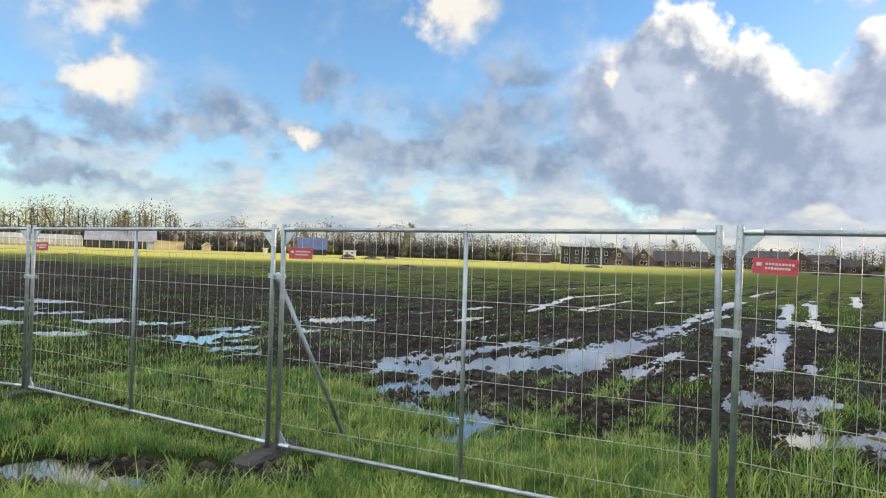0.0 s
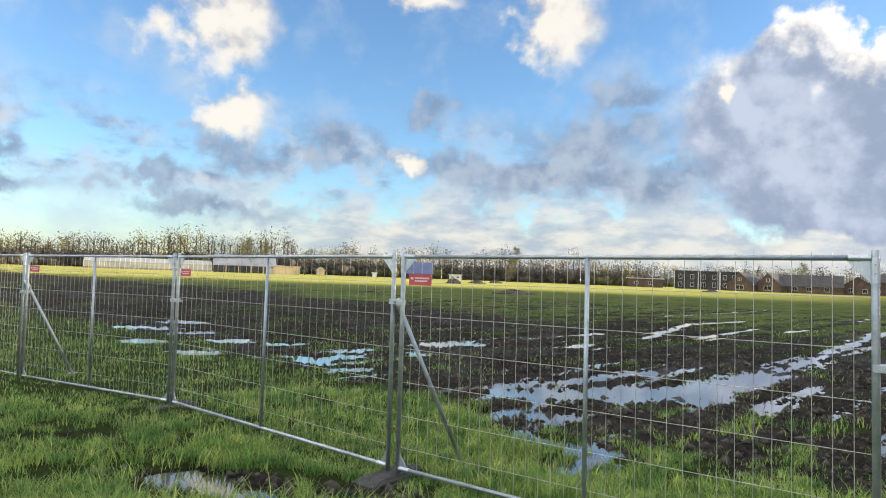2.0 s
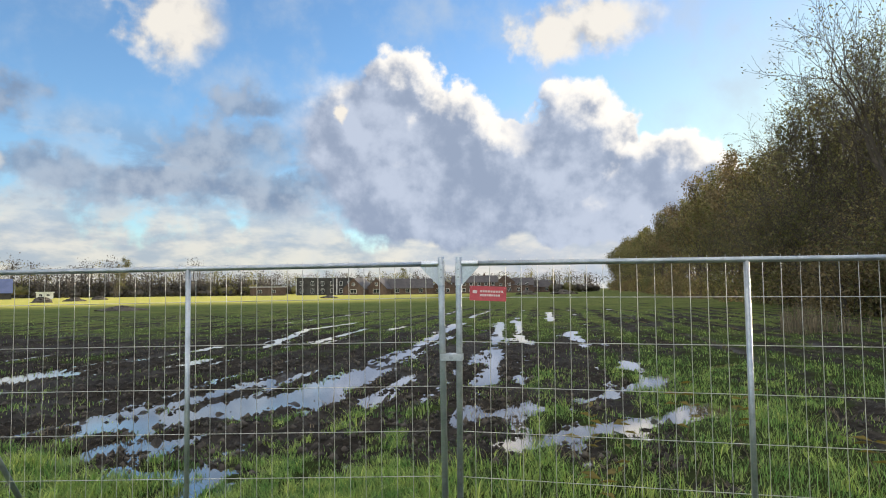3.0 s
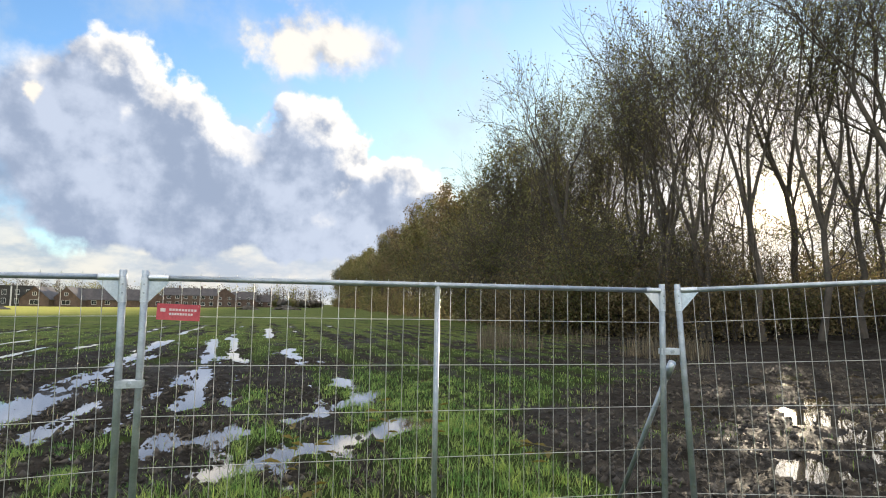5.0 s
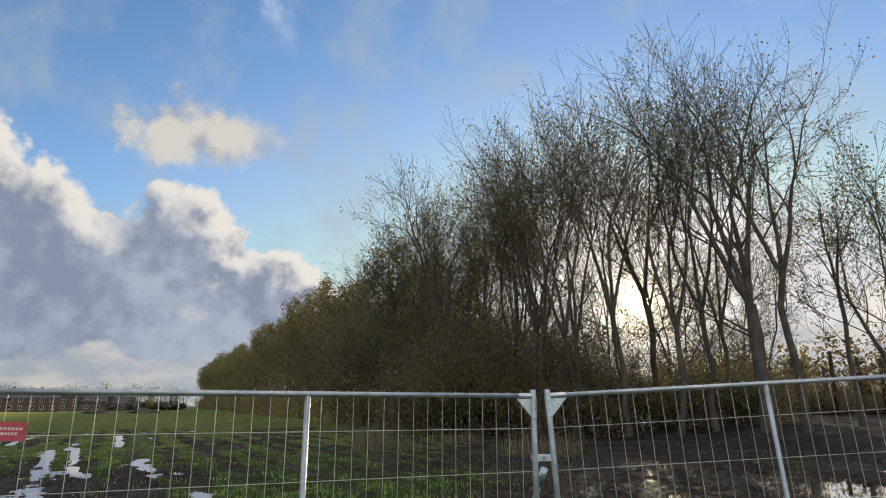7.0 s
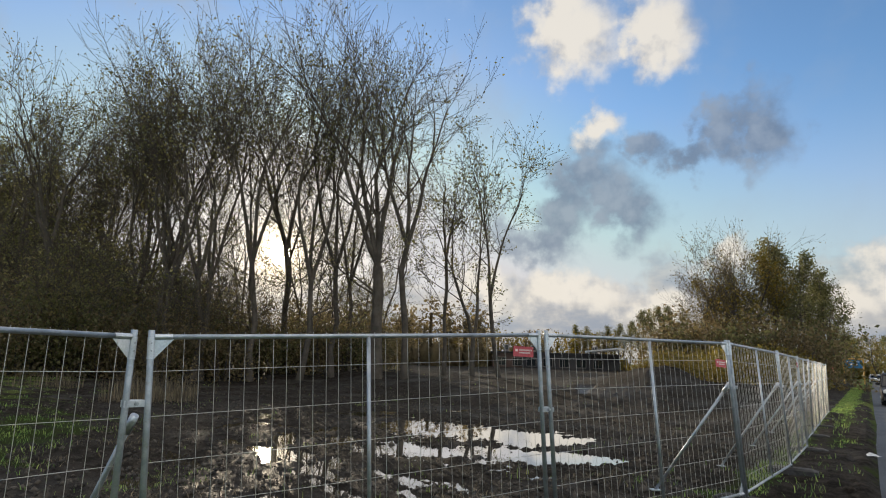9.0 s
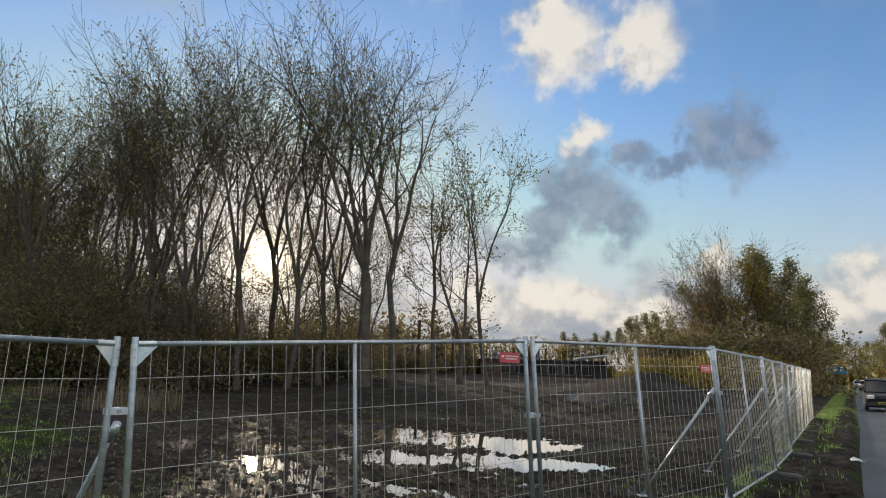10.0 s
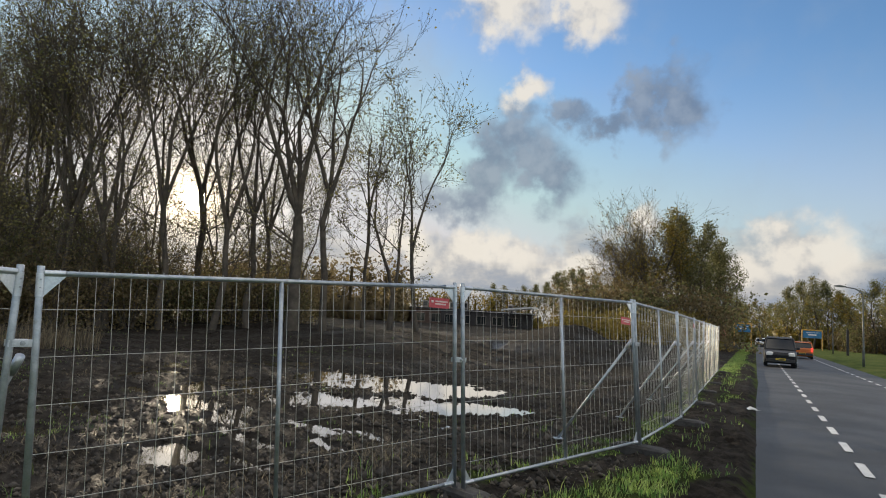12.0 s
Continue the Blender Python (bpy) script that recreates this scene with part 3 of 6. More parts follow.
def ground(x, y, full=False):
    """Height of the land, and its layers: grass cover, wetness, yellow grass brightened as sunlit."""
    s, n = x * ROAD_WAY[0] + y * ROAD_WAY[1], x * ROAD_SIDE[0] + y * ROAD_SIDE[1]
    u, v = x * ROW_WAY[0] + y * ROW_WAY[1], x * ROW_SIDE[0] + y * ROW_SIDE[1]
    r = np.hypot(x, y)
    gap = fence_gap(x, y)
    verge = 0.19 * step(s, 1.5, 6) * (1 - step(n, 3.6, 6.5))
    bank = 0.12 * (1 - step(n, 0.7, 2.6))
    z = np.maximum(verge, bank)
    field = step(gap, 0.0, 1.2)
    near = 1 - step(r, 35, 90)
    # grass cover
    broad = fbm(x * 0.25, y * 0.25, 3)
    cover = np.full(x.shape, 0.9)
    left_mud = step(u, 6.0, 8.0) * (1 - step(u, 14, 30)) * (1 - step(v, -0.5, 3))
    mid = (step(u, 4.5, 7.5) * (1 - 0.55 * step(u, 11, 16))) * step(v, -1, 2)
    cover = np.where(gap > 0, 0.95 - 0.72 * left_mud - 0.20 * mid - 0.24 * step(u, 15, 21) * (1 - step(u, 48, 75)), cover)
    stripes = 0.20 * np.cos(v * 2 * math.pi / 3.1 + 0.6) * mid * (1 - step(v, 4, 8))
    right = step(v, 5.5, 8.5)
    rows = step(u, 9, 14) * (1 - step(u, 70, 110)) * step(v, -40, -30)
    stripes = stripes + 0.21 * rows * (np.cos(v * 2 * math.pi / 1.5 + 0.7 * fbm(u * 0.15, v * 0.5, 2)) - 0.25)
    cover = cover + np.where(gap > 0, stripes - 0.12 * right * mid, 0)
    rut = np.zeros(x.shape)
    for k, v0 in enumerate((-14.2, -10.6, -7.0, -4.6, -1.6, 2.1, 5.4, 8.3, 10.4, 13.2, 15.9, 19.0)):
        broken = step(fbm(u * 0.22 + 9.3 * k, u * 0.0 + v0, 3), 0.0, 0.22)
        rut = np.maximum(rut, np.exp(-((v - v0 - 0.35 * fbm(u * 0.3, v0 + u * 0.0, 2)) / 0.17) ** 2) * broken)
    rut = rut * step(u, 11, 15) * (1 - step(u, 46, 70)) * step(gap, 0.5, 1.5)
    cover = cover - 0.6 * rut + np.where(gap > 0, 0.55 * fbm(u * 0.9, v * 3.2, 3), 0)
    right_near = step(v, 2.5, 5.5) * step(gap, 0.8, 2.5)
    cover = cover - np.where(gap > 0, 0.55 * right_near * (1 - step(u, 10, 17)), 0)
    azg = np.degrees(np.arctan2(x - 0.6, y - 0.6))
    east = step(azg, 60, 70) * (1 - step(azg, 122, 128)) * step(gap, 0.05, 0.8) * (1 - step(r, 100, 140))
    cover = cover - 0.8 * east
    cover = cover + 0.32 * step(u, 42, 60) * (1 - 0.62 * step(v, -34, -12))
    swamp = np.exp(-(((x - 0.3) / 1.5) ** 2 + ((y - 8.3) / 1.1) ** 2)) * field
    cover = cover - 0.85 * swamp
    worn = np.exp(-((n - 1.3) / 0.4) ** 2) * step(s, 3, 6) * (0.75 + 0.9 * fbm(x * 0.9, y * 0.9, 3))
    worn2 = np.exp(-((gap + 0.25) / 0.35) ** 2) * step(s, 4, 7) * 0.6
    cover = cover + broad * 0.55 + fbm(x * 1.7, y * 1.7, 3) * 0.35 * field - 0.95 * worn - worn2
    hole = 0.9 * np.exp(-(((x + 2.2) / 0.8) ** 2 + ((y - 5.26) / 0.36) ** 2)) + 0.8 * np.exp(-(((x + 0.95) / 0.4) ** 2 + ((y - 5.4) / 0.28) ** 2))
    hole = hole * (1 + 1.2 * fbm(x * 3, y * 3, 3))
    cover = np.clip(np.clip(cover, 0, 1) - 1.6 * hole, -0.6, 1)
    sunlit_strip = step(r, 78, 112) * (1 - step(v, -45, -5))
    bare = 1 - np.maximum(cover, 0)
    # relief: clods in mud, furrows along the rows, tufts in grass
    deep = puddle_depth(x, y)
    clod = np.abs(fbm(x * 3.4, y * 3.4, 4)) * 0.085 + np.abs(fbm(x * 8, y * 8, 3)) * 0.04 + fbm(x * 17, y * 17, 2) * 0.035
    bog = np.maximum(soggy(x, y), swamp) * step(gap, 0.3, 1.2)
    furrow = 0.028 * np.cos(v * 2 * math.pi / 0.78 + fbm(u * 0.2, v * 0.8, 2) * 2) * field
    clod, furrow = clod * (1 - 0.15 * east), furrow * (1 - 0.7 * east)
    tuft = fbm(x * 1.3, y * 1.3, 3) * 0.05 + 0.015
    low = fbm(x * 0.6 + 40, y * 0.6, 3) * 0.05 
    z = z + near * (bare * (clod + furrow + low - 0.012 + 0.008 * east) + cover * tuft + 0.012)
    z = z - 0.030 * bog * near - 0.085 * rut - 0.02 * np.exp(-((gap / 0.8) ** 2)) * (1 - step(x, -1.2, 1.5))
    rim = np.interp(s, (-60, -4, 3, 8), (-1.2, -0.1, 0.55, 0.95))
    road = (1 - step(n, rim - 0.05, rim + 0.2)) * step(n, -5.3, -5.0)
    z = z * (1 - road) + 0.09 * road
    z = z - deep * (0.19 + np.where(gap < 0, 0.1, 0.0)) * step(np.abs(gap), 0.1, 0.5)
    z = z + hole * np.where((x + 2.2) ** 2 < 1.7, 0.0, 0.05)
    z = z + deep * np.abs(fbm(x * 2.3 + 5, y * 2.3, 3)) * (0.27 - 0.17 * east) * step(gap, 0.3, 1)
    z = z + deep * np.abs(fbm(x * 5.1, y * 5.1 + 3, 3)) * (0.13 - 0.05 * east) * step(gap, 0.3, 1)
    # rising wooded ground and a soil bank in the east
    z = z + 0.75 * step(v + 0.25 * np.maximum(0, 25 - u), 24, 36) * step(r, 20, 34) * step(n, 4, 12)
    z = z + 1.1 * np.exp(-(((x - 34) / 6) ** 2 + ((y + 13.5) / 2.6) ** 2)) * (1 + 0.6 * fbm(x * .5, y * .5, 3))
    wet = np.clip(bare * (0.55 - 0.05 * east) * step(low - 0.3 * clod, -0.02, 0.03) + deep, 0, 1) * near
    wet = np.where((gap > 0), wet, wet * 0.5)
    wet = np.maximum(wet, 0.9 * rut)
    return (z, cover, wet, sunlit_strip) if full else z


def gz(x, y):
    return float(ground(np.array([x], float), np.array([y], float))[0])


# ---------- ground sheet ----------
def ground_sheet():
    angles = np.radians(np.concatenate([np.arange(-56, 140, 0.23), np.arange(140, 304, 4.0)]))
    rings = np.concatenate([[0.002, 0.3], 1.2 * 1.0128 ** np.arange(0, 489), [700, 900, 1300, 2000, 3000, 4500]])
    a, r = np.meshgrid(angles, rings)
    x, y = (0.6 + r * np.sin(a)).ravel(), (0.6 + r * np.cos(a)).ravel()
    z, cover, wet, sunlit_strip = ground(x, y, True)
    na, nr = len(angles), len(rings)
    i, j = np.meshgrid(np.arange(na), np.arange(nr - 1))
    k, k2 = (j * na + i).ravel(), (j * na + (i + 1) % na).ravel()
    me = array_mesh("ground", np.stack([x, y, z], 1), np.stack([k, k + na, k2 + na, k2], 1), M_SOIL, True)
    for name, values in (("cover", cover), ("wet", wet), ("sunlit_strip", sunlit_strip), ("unshaded_turf", step(np.hypot(x, y), 16, 42))):
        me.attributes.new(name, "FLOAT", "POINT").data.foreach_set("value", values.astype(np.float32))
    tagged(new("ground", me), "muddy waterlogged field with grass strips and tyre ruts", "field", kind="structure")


ground_sheet()
water = Geo().poly([(-32, 4.6, WATER_Z), (6.5, -3, WATER_Z), (48, -14, WATER_Z), (48, 62, WATER_Z), (-32, 62, WATER_Z)], [(0, 1, 2, 3, 4)])
tagged(part("water", water, M_WATER), "still brown rainwater lying in ruts and hollows", "water", kind="structure")


def on_road(s, n, z=0.0):
    q = ROAD_WAY * s + ROAD_SIDE * n
    return (q[0], q[1], z)


ROAD_Z = 0.10
road = Geo()
for s0, edge in ((-60, -1.2), (-4, -0.1), (3, 0.55), (8, 0.95), (60, 0.95), (400, 0.95)):
    road.v += [on_road(s0, n, ROAD_Z + 0.05 * (1 - ((n + 2.05) / 3.0) ** 2)) for n in (-5.0, -3.5, -2.05, -1.3, edge)]
road.f = [(r * 5 + i, r * 5 + i + 1, r * 5 + i + 6, r * 5 + i + 5) for r in range(5) for i in range(4)]
tagged(part("road", road, M_ASPHALT), "two-way grey asphalt road with dashed edge lines", "road", kind="structure")


def road_lines():
    for n in (-0.38, -3.72):
        g = Geo()
        z = ROAD_Z + 0.05 * (1 - ((n + 2.05) / 3.0) ** 2) + 0.006
        g.poly([on_road(-0.5, -0.06, 0), on_road(0.5, -0.06, 0), on_road(0.5, 0.06, 0), on_road(-0.5, 0.06, 0)], [(0, 1, 2, 3)])
        me = g.mesh("road_marking", M_LINE)
        for k in range(60):
            ob = new("road_marking", me)
            ob.location = on_road(0.8 + 2.0 * k, n, z)
            tagged(ob, "worn white painted dash on the asphalt", "road marking", "dashed road lines", "structure")


road_lines()

# ---------- fence ----------
TUBE_R, PANEL_H = 0.021, 1.88


def wire_mesh(length, r, name):
    return Geo().tube([(0, 0, 0), (0, 0, length)], r, 4, False).mesh(name, M_WIRE, True)


WIRE_UP = wire_mesh(PANEL_H - 0.02, 0.0019, "wire")


def fence_panel(width, middle=0.5):
    """A mobile building fence panel in its own x-z plane, x from 0 to width, top of the posts at z = 0."""
    p = thing("site_fence", "galvanised steel mesh fence panel standing in block feet", "fence", "site fence")
    for x in (0, width):
        g = Geo().tube([(x, 0, -PANEL_H - 0.12), (x, 0, -0.004), (x, 0, 0)], [TUBE_R, TUBE_R, TUBE_R * 0.9], 12)
        for h in (0.085, 0.135):
            g.tube([(x, -TUBE_R - 0.004, -h), (x, TUBE_R + 0.004, -h)], 0.006, 6)
        part("post", g, M_ZINC, p, smooth=True)
        q = Geo()
        s = 1 if x == 0 else -1
        q.prism([(x + s * 0.012, -0.04), (x + s * 0.155, -0.045), (x + s * 0.02, -0.19)], -0.003, 0.003)
        part("gusset", q, M_PLATE, p, "triangular sheet steel corner plate")
        q = Geo().prism([(x + s * 0.012, -PANEL_H), (x + s * 0.11, -PANEL_H), (x + s * 0.02, -PANEL_H + 0.13)], -0.003, 0.003)
        part("gusset", q, M_PLATE, p)
        sleeve = Geo().tube([(x, 0, -0.19), (x, 0, -0.045)], TUBE_R + 0.003, 12, False)
        part("sleeve", sleeve, M_PLATE, p, smooth=True)
    for z in (-0.045, -PANEL_H):
        part("rail", Geo().tube([(0.0, 0, z), (width, 0, z)], TUBE_R * 0.82, 12), M_ZINC, p, smooth=True)
        for x in (0.02, width - 0.13):
            part("rail_sleeve", Geo().tube([(x, 0, z), (x + 0.11, 0, z)], TUBE_R * 0.82 + 0.003, 10, False), M_PLATE, p, smooth=True)
    part("middle_post", Geo().tube([(width * middle, 0, -PANEL_H), (width * middle, 0, -0.045)], 0.0165, 10), M_ZINC, p, smooth=True)
    count = 33
    for i in range(1, count):
        ob = part("wire", WIRE_UP, M_WIRE, p)
        ob.location = (width * i / count, 0.006 * (1 if i % 2 else -1) * 0.5, -PANEL_H + 0.005)
    bar = Geo().tube([(0, 0, 0), (width, 0, 0)], 0.0021, 4, False).mesh("wire", M_WIRE, True)
    for z in (-0.27, -0.56, -0.85, -1.14, -1.43, -1.70):
        ob = part("wire", bar, M_WIRE, p)
        ob.location = (0, 0.004, z)
    return p


def foot_block(x, y, z, turn):
    g = Geo().box((0, 0, 0.075), (0.74, 0.25, 0.15), cut=0.03)
    b = thing("concrete_block", "dark concrete block foot lying in the grass under the fence", "fence foot", "fence feet", pose(x, y, z, 0, 0, turn))
    part("block", g, M_BLOCK, b)
    for k in (-0.06, 0.06):
        part("socket", Geo().tube([(k, 0, 0.11), (k, 0, 0.142)], 0.032, 10), M_BLOCK, b)


def clamp(m):
    c = thing("pipe_clamp", "zinc-plated clamp joining two fence posts", "clamp", "fence clamps", m)
    part("front_plate", Geo().box((0, -0.028, 0), (0.15, 0.008, 0.045), cut=0.003), M_PLATE, c)
    part("back_plate", Geo().box((0, 0.028, 0), (0.15, 0.008, 0.045), cut=0.003), M_PLATE, c)
    part("bolt", Geo().tube([(0, -0.055, 0), (0, 0.05, 0)], 0.008, 8).tube([(0, -0.045, 0), (0, -0.033, 0)], 0.015, 6), M_ZINC, c)


def brace(top, foot):
    b = thing("support_strut", "slanting steel strut bracing the fence from behind", "brace", "fence braces")
    top, foot = Vector(top), Vector(foot)
    part("pole", Geo().tube([top, foot], 0.019, 10), M_ZINC, b, smooth=True)
    d = (foot - top).normalized()
    part("hook", Geo().tube([top - d * 0.04, top + d * 0.10], 0.027, 10), M_PLATE, b, smooth=True)
    part("foot_plate", Geo().box((0, 0, 0), (0.10, 0.12, 0.012), Matrix.Translation(foot)), M_PLATE, b)


def sign(m, dim=1.0):
    s = thing("warning_board", "small red plastic board with pale print tied to the mesh", "sign", "fence signs", m)
    part("board", Geo().box((0, 0, 0), (0.24, 0.006, 0.095), cut=0.0), M_RED, s)
    for w, x, z in ((0.155, 0.024, 0.014), (0.135, 0.014, -0.011)):
        k = 9
        for i in range(k):
            q = Geo().box((x - w / 2 + w * (i + 0.5) / k, -0.0045, z), (w / k * 0.72, 0.003, 0.013))
            part("print", q, M_PRINT, s)
    part("mark", Geo().box((-0.086, -0.0045, 0.010), (0.028, 0.003, 0.02)), M_PRINT, s)
    for x in (-0.11, 0.11):
        part("cable_tie", Geo().tube([(x, -0.006, 0.038), (x, 0.012, 0.038), (x, 0.012, 0.046)], 0.0018, 5), M_WIRE, s)


LEAN = {6: 1.5, 7: 4.0, 8: 4.0, 9: 3.0}


def fence():
    made = {}
    for i, ((ax, ay, az), (bx, by, bz)) in enumerate(zip(POSTS[:-1], POSTS[1:])):
        a, b = Vector((ax, ay, az)), Vector((bx, by, bz))
        way = (b - a).normalized()
        gap = 0.052 if i not in (4, 5) else 0.06
        a, b = a + way * gap, b - way * gap
        width = (b - a).length
        back = Vector((0, 0, 1)).cross(way).normalized()
        up = way.cross(back)
        m = Matrix.Translation(a) @ Matrix((way, back, up)).transposed().to_4x4()
        # the panels by the road lean back into the field
        m = m @ Matrix.Rotation(radians(-LEAN.get(i, 0.0)), 4, "X")
        fence_panel(width, {5: 0.52, 6: 0.47}.get(i, 0.5)).matrix_basis = m
        made[i] = m
    for i, (x, y, top) in enumerate(POSTS):
        j = min(i, len(POSTS) - 2)
        k = max(i - 1, 0)
        t1 = math.degrees(math.atan2(POSTS[j + 1][1] - POSTS[k][1], POSTS[j + 1][0] - POSTS[k][0]))
        off = made[max(i - 1, 0)].to_3x3() @ Vector((0, 0, -1.99))
        foot_block(x + off.x, y + off.y, top - 2.07, t1 + 90)
        h = {4: 0.445, 5: 0.66, 6: 0.47, 7: 0.74}.get(i, 0.6)
        off = made[max(i - 1, 0)].to_3x3() @ Vector((0, 0, -h))
        clamp(pose(x + off.x, y + off.y, top - h, 0, 0, t1))
    for i in (0, 2, 4, 6, 8, 9, 10, 11, 12, 13):
        x, y, top = POSTS[i]
        m = made[min(i, len(made) - 1)]
        way, back = m.to_3x3() @ Vector((1, 0, 0)), m.to_3x3() @ Vector((0, 1, 0))
        if i in (0, 2, 4):
            foot = Vector((x, y, 0)) + way * 0.36 + back * 0.60
        elif i == 6:
            foot = Vector((x, y, 0)) - way * 0.35 + back * 1.0
        else:
            foot = Vector((x, y, 0)) + back * 0.95 - way * 0.12
        foot.z = gz(foot.x, foot.y) + 0.02
        brace((x + back.x * 0.02, y + back.y * 0.02, top - (0.46 if i < 6 else 0.58)), foot)
    for i in (1, 2, 3, 4, 5, 6, 7, 9):
        m = made[i]
        w = (Vector(POSTS[i + 1]) - Vector(POSTS[i])).length - 0.11
        sign(m @ (pose(0.195, -0.012, -0.245, 0, 1.5 * (i % 3) - 1, 0) if i < 6 else pose(w - 0.20, -0.012, -0.20 - 0.1 * (i == 7), 0, 4, 0)))


fence()

# ---------- trees ----------


def unit(v):
    return v / (np.linalg.norm(v) + 1e-9)


def grow(seed, height, radius, first, spread, arms, levels, leaves, leaf_size, twist=0.10, lean=(0, 0), reach=0.40):
    """Branches of a tree and the places of its leaves. Returns wood as Geo, leaf vertices and faces."""
    r = np.random.default_rng(seed)
    wood, tips = Geo(), []

    def limb(start, way, length, rad, level):
        n = (9, 6, 4, 3)[level]
        pts, p, d = [start], start.copy(), way
        for i in range(n):
            d = unit(d + r.normal(0, twist * (1 + 0.7 * level), 3) + np.array([0, 0, (0.05, 0.11, 0.10, 0.10)[level]]))
            p = p + d * length / n
            pts.append(p)
        end = 0.25 if level == 0 else 0.3
        rads = [max(rad * (1 - (1 - end) * i / n), 0.006) for i in range(n + 1)]
        wood.tube(pts, rads, (8, 5, 3, 3)[level], level == 0)
        if level >= levels:
            tips.extend(pts[1:])
            return pts
        if level >= 1:
            tips.append(pts[-1])
        count = arms[level]
        for k in range(count):
            f = (first + (1 - first) * (k + r.random()) / count) if level == 0 else (0.25 + 0.75 * (k + r.random()) / count)
            q = f * n
            i = min(int(q), n - 1)
            at = pts[i] + (pts[i + 1] - pts[i]) * (q - i)
            axis = unit(pts[i + 1] - pts[i])
            side = unit(np.cross(axis, r.normal(0, 1, 3)))
            ang = radians(spread[level] * (0.7 + 0.6 * r.random()))
            way2 = unit(axis * math.cos(ang) + side * math.sin(ang))
            if level == 0:
                size = height * (reach * (1.10 - f) + 0.07)
            else:
                size = length * (0.55 - 0.25 * f) * (0.7 + 0.6 * r.random())
            limb(at, way2, size, max(rads[i] * (0.44 if level == 0 else 0.46), 0.007), level + 1)
        return pts

    limb(np.zeros(3), unit(np.array([lean[0], lean[1], 1.0])), height * 0.93, radius, 0)
    tips = np.array(tips)
    keep = tips[:, 2] > height * first * 0.7
    tips = tips[keep] if keep.any() else tips
    c = tips[r.integers(0, len(tips), leaves)] + r.normal(0, leaf_size * 1.6, (leaves, 3))
    return wood, leaf_cards(r, c, leaf_size)


def leaf_cards(r, c, size):
    """Small bent leaves, each two triangles folded on the mid rib, at the places c."""
    n = len(c)
    a = r.normal(0, 1, (n, 3))
    a /= np.linalg.norm(a, axis=1)[:, None]
    b = np.cross(a, r.normal(0, 1, (n, 3)))
    b /= np.linalg.norm(b, axis=1)[:, None]
    up = np.cross(a, b)
    s = size * (0.5 + r.random((n, 1)))
    v = np.stack([c - a * s * 0.5, c + b * s * 0.32 + up * s * 0.12, c + a * s * 0.5, c - b * s * 0.32 + up * s * 0.12], 1).reshape(-1, 3)
    return v, np.arange(4 * n).reshape(-1, 4)


def tree_model(name, label, group, leaf_mat, category="tree", **kw):
    wood, (lv, lf) = grow(**kw)
    t = thing(name, label, category, group)
    part("trunk", wood, M_BARK, t, smooth=True)
    if len(lf):
        part("crown", array_mesh("crown", lv, lf, leaf_mat), leaf_mat, t)
    return t


def bush_model(seed, label, leaf_mat, width, height, leaves, size, name="bush"):
    r = np.random.default_rng(seed)
    wood = Geo()
    for k in range(9):
        a, s = r.random() * 6.28, 0.15 + 0.35 * r.random()
        p0 = Vector((0.2 * math.cos(a), 0.2 * math.sin(a), -0.1))
        p2 = Vector((width * s * math.cos(a), width * s * math.sin(a), height * (0.6 + 0.35 * r.random())))
        wood.tube([p0, p0.lerp(p2, 0.5) + Vector((0, 0, 0.15 * height)), p2], [0.05, 0.03, 0.012], 4, False)
    lumps = r.normal(0, 1, (26, 3)) * (width * 0.24, width * 0.24, height * 0.20) + (0, 0, height * 0.48)
    c = lumps[r.integers(0, 26, leaves)] + r.normal(0, 1, (leaves, 3)) * (width * 0.13, width * 0.13, height * 0.14)
    c[:, 2] = np.abs(c[:, 2])
    v, f = leaf_cards(r, c, size)
    b = thing(name, label, "bush", "undergrowth")
    part("stem", wood, M_BARK, b)
    part("foliage", array_mesh("foliage", v, f, leaf_mat), leaf_mat, b)
    return b


def scatter(model, x, y, turn, size, z=None, tilt=0.0):
    h = gz(x, y) - 0.05 if z is None else z
    k = copy_thing(model, Matrix.Translation((x, y, h)))
    k.rotation_euler, k.scale = (radians(tilt), 0, radians(turn)), (size, size, size)
    return k


def drop_model(model):
    for o in (*model.children_recursive, model):
        bpy.data.objects.remove(o)


def at_az(a, d):
    return 0.6 + d * math.sin(radians(a)), 0.6 + d * math.cos(radians(a))


